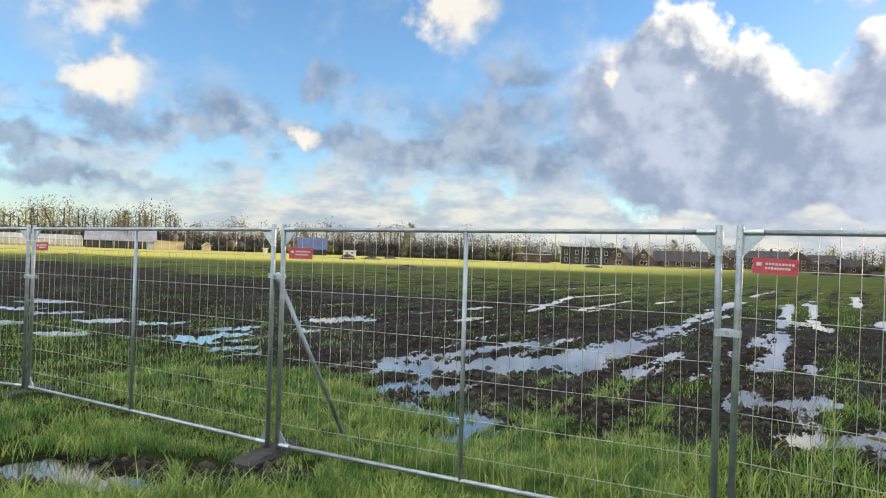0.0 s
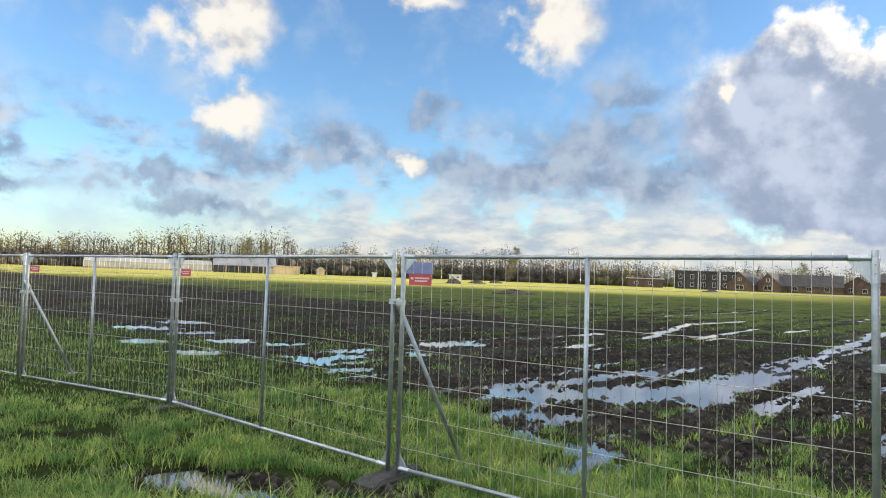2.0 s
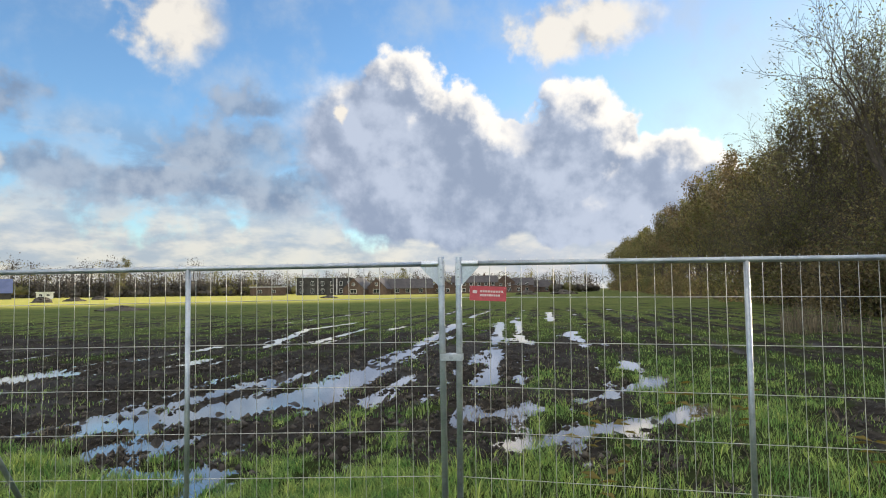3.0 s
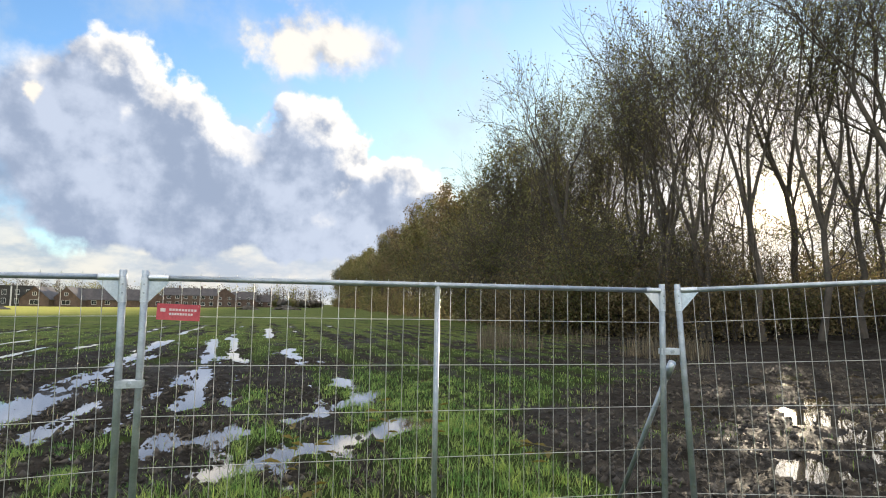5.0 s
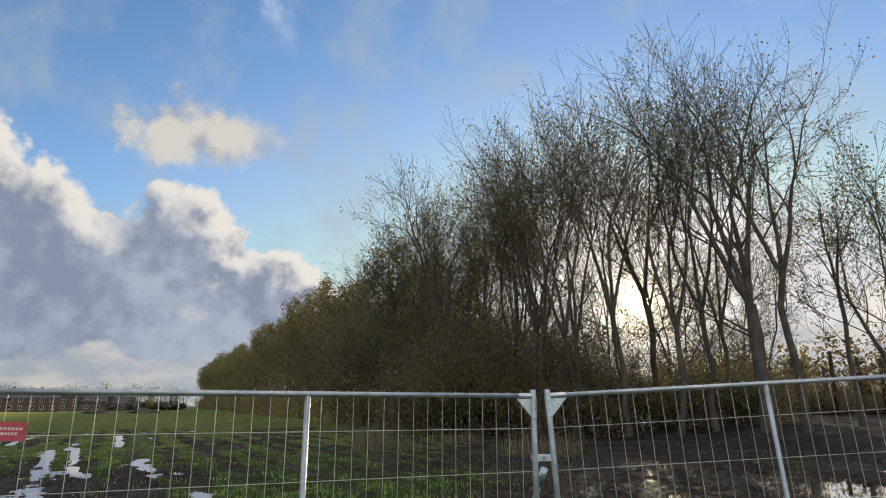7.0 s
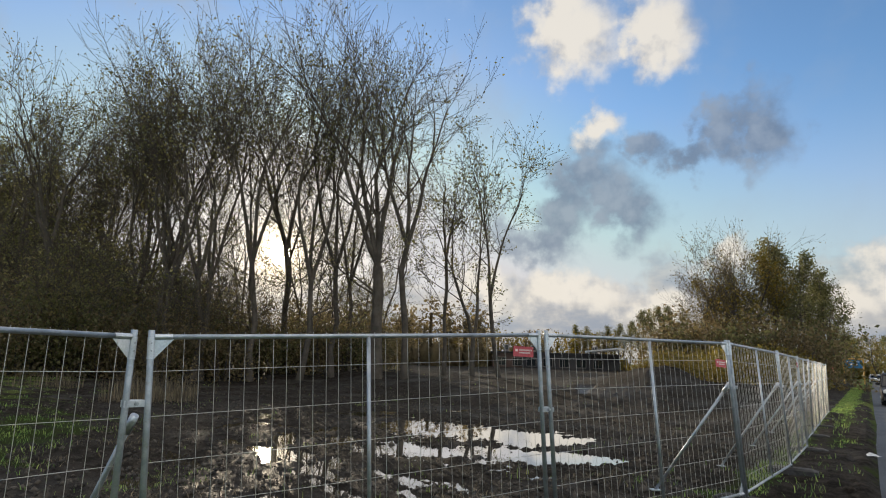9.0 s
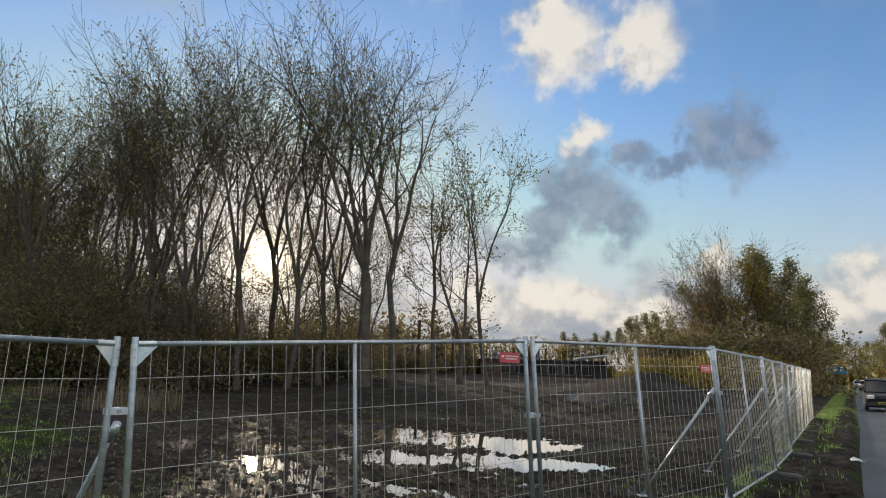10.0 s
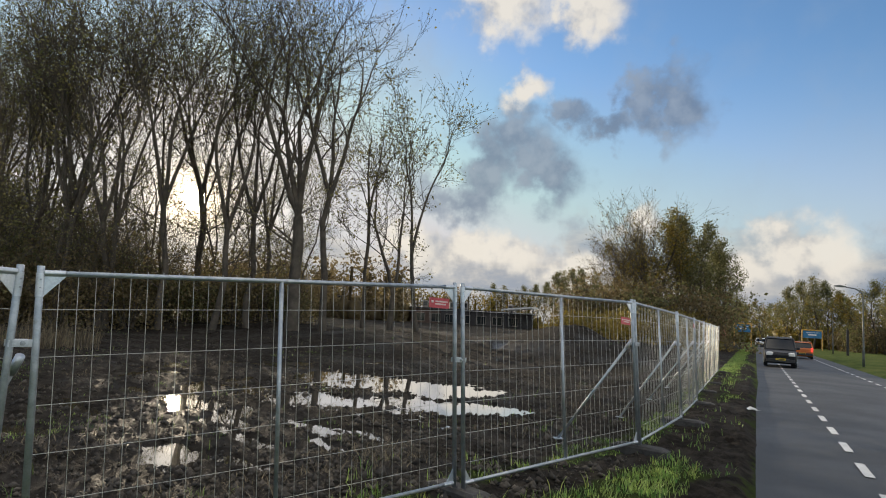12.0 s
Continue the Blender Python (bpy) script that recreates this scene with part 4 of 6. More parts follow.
def fan_tree(seed, height, radius, leaders, bends=((0, 0), (0, 0)), fork=0.35, levels=4, leaves=1500, leaf_size=0.12, spread=25, low=0, first=0.3):
    """A tree whose trunk divides into rising leaders that fork again and again into a fan of fine twigs.
    leaders: the lean (x, y) of each; bends: sideways steps (x, y) of the trunk on its way up to the fork; low: side shoots on the trunk."""
    r = np.random.default_rng(seed)
    wood, tips = Geo(), []

    def aside(d, ang):
        side = unit(np.cross(d, r.normal(0, 1, 3)))
        return unit(d * math.cos(ang) + side * math.sin(ang))

    def shoot(p, d, length, rad, level):
        n = (6, 5, 4, 3, 2, 2)[level]
        pts = [p]
        for i in range(n):
            d = unit(d + r.normal(0, 0.065 + 0.035 * level, 3) + np.array([0, 0, 0.065]))
            p = p + d * length / n
            pts.append(p)
        rads = [max(rad * (1 - 0.42 * i / n), 0.0105) for i in range(n + 1)]
        wood.tube(pts, rads, (7, 6, 5, 4, 3, 3)[level], False)
        if level >= levels:
            tips.extend(pts[1:])
            return
        if level >= levels - 1:
            tips.extend(pts[2:])
        for k in range(2):
            shoot(pts[-1], aside(d, radians(spread * (0.4 + 0.9 * r.random()))), length * (0.62 + 0.2 * r.random()), rads[-1] * (0.85 if k else 0.72), level + 1)
        for k in range(2):
            q = n * (0.3 + 0.6 * r.random())
            i = int(q)
            at = pts[i] + (pts[i + 1] - pts[i]) * (q - i)
            shoot(at, aside(unit(pts[i + 1] - pts[i]), radians(30 + 24 * r.random())), length * (0.50 + 0.2 * r.random()), rads[i] * 0.42, level + 1)

    stem, p = [np.array([0, 0, -0.15])], np.zeros(3)
    for i, (bx, by) in enumerate(bends):
        p = np.array([p[0] + bx, p[1] + by, height * fork * (i + 1) / len(bends)])
        stem.append(p)
    n = len(stem) - 1
    rads = [radius * 1.25] + [radius * (1 - 0.22 * i / n) for i in range(1, n + 1)]
    wood.tube(stem, rads, 9, False)
    for lx, ly in leaders:
        shoot(stem[-1], unit(np.array([lx, ly, 1.0])), height * (1 - fork) / 2.45 * (0.9 + 0.2 * r.random()), radius * (0.70 if len(leaders) < 4 else 0.5), 0)
    for k in range(low):
        f = first + (1 - first) * (k + r.random()) / low
        q = min(int(f * n), n - 1)
        at = stem[q] + (stem[q + 1] - stem[q]) * (f * n - q)
        shoot(at, aside(np.array([0, 0, 1.0]), radians(45 + 35 * r.random())), height * (0.10 + 0.06 * r.random()), radius * 0.2, max(levels - 2, 1))
    size = height / float(np.percentile([q[2] for q in wood.v], 99.6))
    wood.v = [(x * size, y * size, z * size) for x, y, z in wood.v]
    tips = np.array(tips) * size
    if not leaves:
        return wood, (np.zeros((0, 3)), np.zeros((0, 4), int))
    # leaves hang on in clusters: some twigs keep many, most keep few
    weight = r.random(len(tips)) ** 3 + 0.05
    c = tips[r.choice(len(tips), leaves, p=weight / weight.sum())] + r.normal(0, leaf_size * 1.5, (leaves, 3))
    return wood, leaf_cards(r, c, leaf_size)


def fan_model(label, leaf_mat, group="trees of the wood", name="tree", category="tree", bark=None, **kw):
    wood, (lv, lf) = fan_tree(**kw)
    t = thing(name, label, category, group)
    part("trunk" if name == "tree" else "stem", wood, bark or M_BARK, t, smooth=True)
    if len(lf):
        part("crown" if name == "tree" else "foliage", array_mesh("crown", lv, lf, leaf_mat), leaf_mat, t)
    return t


def wood_edge():
    r = np.random.default_rng(5)
    wl = "tall bare-limbed tree with sparse autumn leaves in the wood's edge"
    tall = []
    for k in range(5):
        turn = 6.28 * r.random()
        leads = [(0.30 * math.cos(turn + 2.1 * q), 0.30 * math.sin(turn + 2.1 * q)) for q in range(3)]
        bends = [(r.normal(0, 0.18), r.normal(0, 0.18)) for q in range(4)]
        tall.append(fan_model(wl, M_LEAF_D if k % 2 else M_LEAF, seed=20 + k, height=20, radius=0.15 + 0.03 * (k % 3), leaders=leads, bends=bends, fork=0.28 + 0.05 * (k % 4), leaves=1300 + 400 * (k % 3), leaf_size=0.14, low=4))
    thin = []
    for k in range(4):
        leads = [(r.normal(0, 0.20), r.normal(0, 0.20)) for q in range(2)]
        bends = [(r.normal(0, 0.22), r.normal(0, 0.22)) for q in range(5)]
        thin.append(fan_model("slender young tree with thin crooked stems", M_LEAF, seed=60 + k, height=16, radius=0.085, leaders=leads, bends=bends, fork=0.42 + 0.04 * k, levels=3, leaves=1200, leaf_size=0.13, spread=22, low=9, first=0.2))
    brush = []
    for k, m in enumerate((M_LEAF_D, M_LEAF_B, M_LEAF, M_LEAF_D)):
        leads = [(0.55 * math.cos(q * 0.9 + k), 0.55 * math.sin(q * 0.9 + k)) for q in range(7)]
        brush.append(fan_model("tangled many-stemmed shrub under the wood's edge", m, "undergrowth", "bush", "bush", seed=120 + k, height=10, radius=0.09, leaders=leads, bends=((0, 0),), fork=0.03, levels=3, leaves=2600, leaf_size=0.16, spread=32))
    full = [tree_model("tree", "leafy tree in the wood's edge, turning brown", "trees of the wood", m, seed=80 + k, height=18, radius=0.22, first=0.08, spread=(38, 42, 45), arms=(14, 6, 3),
                       levels=2, leaves=3600, leaf_size=0.30, twist=0.09) for k, m in enumerate((M_LEAF, M_LEAF_D, M_LEAF_B))]
    low = [bush_model(100 + k, "dense tangled shrub under the trees", m, 5.0, 4.6, 1500, 0.26) for k, m in enumerate((M_LEAF_D, M_LEAF_B, M_LEAF))]
    near_low = [bush_model(110 + k, "dark tangled undergrowth at the foot of the trees", m, 4.8, 3.6, 2200, 0.15) for k, m in enumerate((M_LEAF_D, M_LEAF_B))]
    # the two great bare trees at the wood's near end, and the three slender ones standing apart
    lone = "great bare tree with a wide fan of fine twigs"
    a1 = fan_model(lone, M_LEAF, seed=301, height=23.6, radius=0.40, leaders=((0.05, 0.66), (0.1, 0.30), (-0.1, -0.16), (0.0, 0.04)), bends=((0, 0), (0.05, 0.1), (0, -0.05), (0, 0.15)), fork=0.30, levels=4, leaves=1200, leaf_size=0.14, spread=24, low=3, first=0.6)
    a2 = fan_model(lone, M_LEAF, seed=305, height=22.4, radius=0.25, leaders=((0.0, 0.36), (0.0, -0.32), (0.1, -0.04)), bends=((0, 0.1), (0, 0.05), (0, 0.25), (0, 0.2), (0, -0.35)), fork=0.42, levels=4, leaves=1400, leaf_size=0.15, spread=22, low=3, first=0.7)
    slim = "slender bare tree standing apart beside the wood"
    b1 = fan_model(slim, M_LEAF, seed=311, height=14.4, radius=0.13, leaders=((0, 0.12), (0, -0.10)), bends=((0, 0), (0, 0.1), (0, -0.1), (0, 0.1)), fork=0.5, levels=3, leaves=700, leaf_size=0.13, spread=19, low=8, first=0.3)
    b2 = fan_model(slim, M_LEAF, seed=312, height=14.2, radius=0.20, leaders=((0, 0.22), (0.05, -0.16)), bends=((0, 0), (0, -0.05)), fork=0.17, levels=4, leaves=1100, leaf_size=0.15, spread=17, low=0)
    b3 = fan_model(slim, M_LEAF_D, seed=313, height=15.4, radius=0.16, leaders=((0, 0.12), (0.05, -0.20)), bends=((0, 0.25), (0, 0.2), (0, 0.15), (0, 0.1)), fork=0.34, levels=4, leaves=1400, leaf_size=0.15, spread=17, low=3, first=0.6)
    for m, a, d in ((a1, 86.9, 38), (a2, 89.6, 37), (b1, 93.1, 41), (b2, 95.6, 41), (b3, 98.1, 40)):
        x, y = at_az(a, d)
        scatter(m, x, y, 0, 1.0 if d < 39 else 1.09)
        drop_model(m)
    for a, d, h, k, turn in ((84.6, 44, 22.0, 0, 300), (83.0, 40, 22.5, 1, 130), (80.2, 38.5, 23.2, 4, 95), (78.7, 45, 23.5, 2, 160), (76.1, 39, 22.8, 1, 220), (72.2, 39.5, 22.2, 0, 250), (68.4, 41, 21.5, 4, 80)):
        x, y = at_az(a, d)
        scatter(tall[k], x, y, turn, h / 20)
    edge = [(38.5, 13.0), (41, 19), (46, 27), (61, 46), (76, 67), (133, 145), (215, 262)]
    lengths = [math.dist(p, q) for p, q in zip(edge, edge[1:])]
    run, total = 0.0, sum(lengths)
    while run < total:
        s, i = run, 0
        while s > lengths[i]:
            s -= lengths[i]
            i += 1
        f = s / lengths[i]
        x, y = edge[i][0] + f * (edge[i + 1][0] - edge[i][0]), edge[i][1] + f * (edge[i + 1][1] - edge[i][1])
        far = math.hypot(x, y)
        for row in range(2):
            dx, dy = 0.815 * row * 5.0 + r.normal(0, 0.8), -0.58 * row * 5.0 + r.normal(0, 0.8)
            if far < 66 or (far < 84 and row == 0):
                if row and r.random() < 0.4:
                    continue
                m, h = (tall[r.integers(0, 5)], 20.0) if r.random() < 0.7 else (thin[r.integers(0, 4)], 16.0)
            else:
                m, h = full[r.integers(0, 3)], 18.0
            want = (21.3 if far < 62 else 18.8) + r.normal(0, 1.0)
            scatter(m, x + dx, y + dy, r.random() * 360, want / h)
        for row in range(2 if far < 90 else 1):
            if far < 100:
                hb = (0.48 if far < 45 else 0.72 if far < 60 else 1.0) + 0.3 * r.random()
                scatter(brush[r.integers(0, 4)], x - 0.9 + 2.6 * row + r.normal(0, 0.7), y + 0.6 - 1.8 * row + r.normal(0, 0.7), r.random() * 360, hb)
            scatter((near_low[r.integers(0, 2)] if far < 60 else low[r.integers(0, 3)]), x - 1.6 + 2.6 * row + r.normal(0, 0.7), y + 1.2 - 1.8 * row + r.normal(0, 0.7), r.random() * 360, 0.75 + 0.4 * r.random())
        run += 3.4 if far < 70 else 5.2
    # undergrowth beneath the near end, thinning out where the light comes through
    for a in np.arange(57, 87.5, 1.3):
        for d in (44, 51):
            x, y = at_az(a + r.normal(0, 0.3), d + r.normal(0, 1.2))
            scatter(near_low[r.integers(0, 2)], x, y, r.random() * 360, (1.0 if a < 72 else 0.68) + 0.4 * r.random())
    for a in np.arange(60, 88, 1.9):
        x, y = at_az(a + r.normal(0, 0.3), 47 + 6 * r.random())
        tall_bush = np.interp(a, (60, 70, 74, 76.2, 79, 82, 88), (0.85, 0.70, 0.50, 0.34, 0.32, 0.40, 0.34))
        scatter(brush[r.integers(0, 4)], x, y, r.random() * 360, tall_bush * (0.8 + 0.4 * r.random()))
    for a in np.arange(73.5, 88, 0.9):
        if abs(a - 77.5) > 0.6:
            x, y = at_az(a + r.normal(0, 0.2), 42 + 18 * r.random())
            scatter(thin[r.integers(0, 4)], x, y, r.random() * 360, 0.75 + 0.4 * r.random())
    for a in np.arange(56, 69, 1.6):
        x, y = at_az(a, 52 + 9 * r.random() + max(0.0, 66 - a) * 1.2)
        scatter(tall[r.integers(0, 5)] if r.random() < 0.6 else thin[r.integers(0, 4)], x, y, r.random() * 360, (0.80 if a < 63 else 0.98) + 0.1 * r.random())
    for a in np.arange(54, 65, 1.6):
        x, y = at_az(a, 46 + 8 * r.random() + max(0.0, 66 - a) * 1.2)
        scatter(brush[r.integers(0, 4)], x, y, r.random() * 360, 1.05 + 0.3 * r.random())
    for m in near_low + brush:
        drop_model(m)
    return tall, thin, full, low


TALL, THIN, FULL, LOW = wood_edge()


def far_trees():
    r = np.random.default_rng(9)

    def crowns(rows, mat, name, label):
        """Rows of x, y, height, width: many distant crowns of leaf clumps on short trunks, in one mesh."""
        vs, fs, k = [], [], 0
        for x, y, h, w in rows:
            n = 460
            # twiggy crown from the ground up, narrower and thinner towards the top
            up = r.random(n) ** 1.15
            lumps = r.normal(0, 1, (9, 2)) * w * 0.26
            spot = lumps[r.integers(0, 9, n)] * (1.1 - 0.7 * up[:, None]) + r.normal(0, 1, (n, 2)) * w * 0.12
            tops = h * (0.80 + 0.35 * r.random(9))
            c = np.stack([spot[:, 0], spot[:, 1], 0.2 + up * tops[r.integers(0, 9, n)] * 0.95], 1)
            for q in range(3):
                ball = np.array([(math.cos(b) * math.cos(e), math.sin(b) * math.cos(e), math.sin(e)) for e in (-1.2, -0.4, 0.4, 1.2) for b in np.arange(6) * 1.0472])
                ball = ball * (w * 0.24, w * 0.24, h * 0.19) * (0.6 + 0.7 * r.random((24, 1))) + (x + lumps[q, 0] * 0.6, y + lumps[q, 1] * 0.6, h * 0.2)
                vs.append(ball)
                fs.append(np.array([(e * 6 + b, e * 6 + (b + 1) % 6, e * 6 + 6 + (b + 1) % 6, e * 6 + 6 + b) for e in range(3) for b in range(6)]) + k)
                k += 24
            v, f = leaf_cards(r, c + (x, y, 0), 0.52)
            vs.append(v), fs.append(f + k)
            k += len(v)
            tr = np.array([(x + 0.25 * math.cos(q), y + 0.25 * math.sin(q), zz) for zz in (-0.2, h * 0.8) for q in (0, 2.1, 4.2)])
            vs.append(tr), fs.append(np.array([(0, 1, 4, 3), (1, 2, 5, 4), (2, 0, 3, 5)]) + k)
            k += 6
        tagged(new(name, array_mesh(name, np.concatenate(vs), np.concatenate(fs), mat)), label, "tree line", kind="stuff")

    rows = {0: [], 1: [], 2: []}
    for a in np.arange(-78, 38, 0.40):
        h = 11.6 + 1.5 * math.sin(a * 0.9) + r.normal(0, 1.1)
        d = 268 + r.normal(0, 9)
        if -37 < a < -24:
            h += 3.6
        if -62 < a < -45:
            h -= 0.6
        if a > 7:
            h, d = 10.0 + r.normal(0, 1.2), 325 + r.normal(0, 8)
        x, y = at_az(a + r.normal(0, 0.15), d)
        rows[r.integers(0, 3)].append((x, y, h, 7 + 3 * r.random()))
        x, y = at_az(a + 0.2, 256 + r.normal(0, 3))
        if a < 8:
            rows[0 if r.random() < 0.7 else 1].append((x, y, 6.0 + r.normal(0, 0.8), 7.5))
    for k, (mat, lab) in enumerate(((M_TWIGS, "dark distant trees along the far field edge"), (M_TWIGS, "brown leafless-looking distant trees along the field edge"), (M_LEAF, "olive distant trees along the far field edge"))):
        crowns(rows[k], mat, "tree_line", lab)
    # single ones standing out of the line
    bare = tree_model("tree", "distant leafless tree with a fine twiggy crown", "far single trees", M_LEAF_B, seed=150, height=12, radius=0.22, first=0.12, spread=(40, 42, 44), arms=(16, 8, 5), levels=2, leaves=500, leaf_size=0.16, twist=0.12)
    for a, d, h in ((-38.5, 236, 10.5), (-34, 250, 15), (-32.8, 250, 15.5), (-31.4, 250, 14.8), (-27.5, 225, 11.5), (-23.0, 215, 9.5), (-4.4, 240, 13), (9.5, 290, 11), (16.4, 260, 11), (14.8, 262, 10)):
        x, y = at_az(a, d)
        scatter(bare, x, y, a * 17, h / 12, z=0)
    for a, d, h in ((-51.8, 118, 10.0), (-53.5, 112, 10.5), (-4.2, 238, 13.5), (19.6, 244, 10.5), (-27.9, 228, 12.5), (-26.6, 232, 11.5)):
        x, y = at_az(a, d)
        scatter(FULL[2] if a < -50 else FULL[1], x, y, a * 17, h / 18, z=0)
    # the group by the road, lit from behind
    road_trees = [tree_model("tree", "roadside tree with thinning yellow-green leaves", "roadside trees", m, seed=170 + k, height=17, radius=0.22, first=0.14, spread=(32, 38, 42), arms=(15, 7, 4), levels=2,
                             leaves=(2600, 3800, 5200)[k], leaf_size=0.25, twist=0.09) for k, m in enumerate((M_LEAF_Y, M_LEAF, M_LEAF_D))]
    bare_fan = fan_model("roadside tree almost bare, with steep fine branches", M_LEAF_Y, "roadside trees", seed=177, height=17, radius=0.26, leaders=((0.12, 0.07), (-0.09, 0.10), (0.03, -0.13), (-0.06, -0.06)), bends=((0, 0), (0, 0.1)), fork=0.14, levels=4, leaves=1500, leaf_size=0.18, spread=17, low=3)
    for a, d, h in ((115.8, 82, 14.5), (116.9, 80, 17.0), (118.2, 79, 17.6), (119.4, 81, 17.2)):
        x, y = at_az(a, d)
        scatter(bare_fan, x, y, a * 83, h / 17)
    drop_model(bare_fan)
    for a, d, h, k in ((117.4, 84, 11.5, 0), (118.6, 86, 13.5, 0), (119.6, 80, 14.5, 0), (120.7, 82, 16, 1), (121.8, 80, 15.2, 2), (122.9, 84, 15, 2), (123.8, 86, 13.5, 2), (124.4, 90, 12.5, 2),
                       (118.0, 92, 14, 2), (121.2, 94, 14, 2), (123.2, 98, 13, 2), (124.2, 106, 12, 2)):
        x, y = at_az(a, d)
        scatter(road_trees[k], x, y, a * 91, h / 17)
    for a in np.arange(105, 117, 0.9):
        x, y = at_az(a, 128 + r.normal(0, 5))
        scatter(road_trees[r.integers(1, 3)], x, y, a * 50, (8.5 + 2.5 * step(a, 108, 112) + r.normal(0, 0.8)) / 17)
    for k, (mat, lab) in enumerate(((M_LEAF_Y, "yellowing trees behind the low buildings"), (M_LEAF_B, "brown thinning trees behind the low buildings"))):
        crowns([(*at_az(a + r.normal(0, 0.3), 128 + r.normal(0, 4)), 6.4 + 1.6 * r.random() + 1.8 * (a < 91), 5.5) for a in np.arange(84 + 0.7 * k, 108, 1.4)], mat, "tree_line", lab)
    low_wood = [(*at_az(a + r.normal(0, 0.3), d + r.normal(0, 3)), 9.2 + 1.2 * r.random(), 5.0) for d in (92, 106) for a in np.arange(79.5, 97.5, 1.5)]
    crowns(low_wood, M_LEAF_B, "tree_line", "low brown thicket beyond the end of the wood")
    yellow = bush_model(180, "ragged shrub with yellowing leaves on the soil bank", M_LEAF_Y, 5, 3.0, 1300, 0.24)
    for a, d, s in ((110.6, 52, 0.55), (111.8, 50, 0.7), (113.0, 52, 0.75), (114.2, 51, 0.7), (115.4, 54, 0.8), (116.6, 56, 0.85), (118.0, 60, 1.0), (119.4, 62, 1.1), (120.8, 64, 1.1), (122.0, 66, 1.15)):
        x, y = at_az(a, d)
        scatter(yellow, x, y, a * 77, s)
    for a in np.arange(112, 125, 1.1):
        x, y = at_az(a, 74 + r.normal(0, 3))
        scatter(LOW[r.integers(0, 2)], x, y, a * 70, 1.0 + 0.5 * r.random())
    # trees beyond the bend of the road
    for a, d, h, k in ((124.8, 150, 11, 1), (125.6, 190, 12, 1), (126.6, 200, 13, 0), (127.6, 190, 12, 0), (128.4, 185, 11, 0), (129.2, 150, 12.5, 2), (130.2, 142, 13, 2), (131.2, 138, 13.3, 1), (132.2, 136, 12.5, 2), (133.2, 140, 11, 2),
                       (134.2, 132, 11.5, 0), (135.2, 128, 12, 2), (136.2, 124, 12.5, 1), (137.4, 120, 12.5, 2), (138.6, 116, 12, 0), (130.8, 160, 11, 2), (133.6, 158, 11, 2), (126.0, 240, 13, 1), (128.0, 240, 13, 2)):
        x, y = at_az(a, d)
        scatter(road_trees[k], x, y, a * 37, h / 17)
    back = [(*at_az(a + r.normal(0, 0.2), (215 if a < 129 else 158) + r.normal(0, 6)), (12 if a < 129 else 11.5) + 1.5 * math.sin(a * 1.3), 8.5) for a in np.arange(123.5, 142, 0.8)]
    crowns(back, M_LEAF_D, "tree_line", "dark wood closing the view down the road")
    back = [(*at_az(a + r.normal(0, 0.2), (200 if a < 129 else 148) + r.normal(0, 6)), (10 if a < 129 else 9.5) + 1.5 * math.sin(a * 2.1), 8.0) for a in np.arange(124, 142, 1.1)]
    crowns(back, M_LEAF_Y, "tree_line", "yellowing wood closing the view down the road")
    for a in np.arange(125, 141, 0.9):
        x, y = at_az(a, (165 if a < 129 else 128) + r.normal(0, 4))
        if abs(x * ROAD_SIDE[0] + y * ROAD_SIDE[1] + 2) > 9:
            scatter(LOW[r.integers(0, 2)], x, y, a * 70, 0.9 + 0.4 * r.random())
    for m in (bare, *road_trees, yellow):
        drop_model(m)


far_trees()
for m in (*TALL, *THIN, *FULL, *LOW):
    drop_model(m)

# ---------- buildings ----------
M_BRICK = surface("dark_brick", (0.095, 0.062, 0.050), (0.15, 0.10, 0.078), 0.8, 0.85, 0, 0.4, 9, 0.02, stain=(0.10, 0.07, 0.06))
M_ROOF = surface("dark_roof_tiles", (0.055, 0.05, 0.052), (0.09, 0.08, 0.08), 0.7, 0.7, 0, 0.4, 8, 0.03)
M_SLATE = surface("grey_corrugated_roof", (0.20, 0.21, 0.24), (0.28, 0.29, 0.32), 0.4, 0.6, 0, 0.3, 6, 0.02, stain=(0.16, 0.17, 0.17))
M_BLUE = surface("blue_sheet_roof", (0.06, 0.09, 0.20), (0.09, 0.12, 0.25), 0.4, 0.5, 0, 0.2, 6, 0.02)
M_CREAM = surface("cream_boards", (0.48, 0.38, 0.24), (0.60, 0.48, 0.30), 0.7, 0.8, 0, 0.3, 9, 0.01, stain=(0.36, 0.28, 0.18))
M_WHITE = surface("white_paint", (0.70, 0.70, 0.68), (0.80, 0.80, 0.78), 0.8, 0.6, 0, 0.1, 12, 0.005, stain=(0.55, 0.54, 0.50))
M_DARKBOARD = surface("dark_timber", (0.035, 0.033, 0.035), (0.065, 0.06, 0.06), 0.6, 0.8, 0, 0.3, 8, 0.02)
M_GREYWALL = surface("grey_wall_panels", (0.16, 0.15, 0.14), (0.24, 0.22, 0.20), 0.6, 0.8, 0, 0.3, 9, 0.01)
M_GREENHOUSE = surface("greenhouse_glazing", (0.24, 0.25, 0.23), (0.36, 0.36, 0.33), 0.3, 0.35, 0, 0.1, 5, 0.01, stain=(0.36, 0.36, 0.32))
M_EARTH = surface("dug_soil", (0.035, 0.029, 0.023), (0.085, 0.072, 0.056), 1.2, 0.8, 0, 0.8, 12, 0.05, island=True, vary=1.0)
M_GLASS, t, p = material("window_glass")
p.inputs["Base Color"].default_value, p.inputs["Roughness"].default_value = (0.02, 0.025, 0.03, 1), 0.06
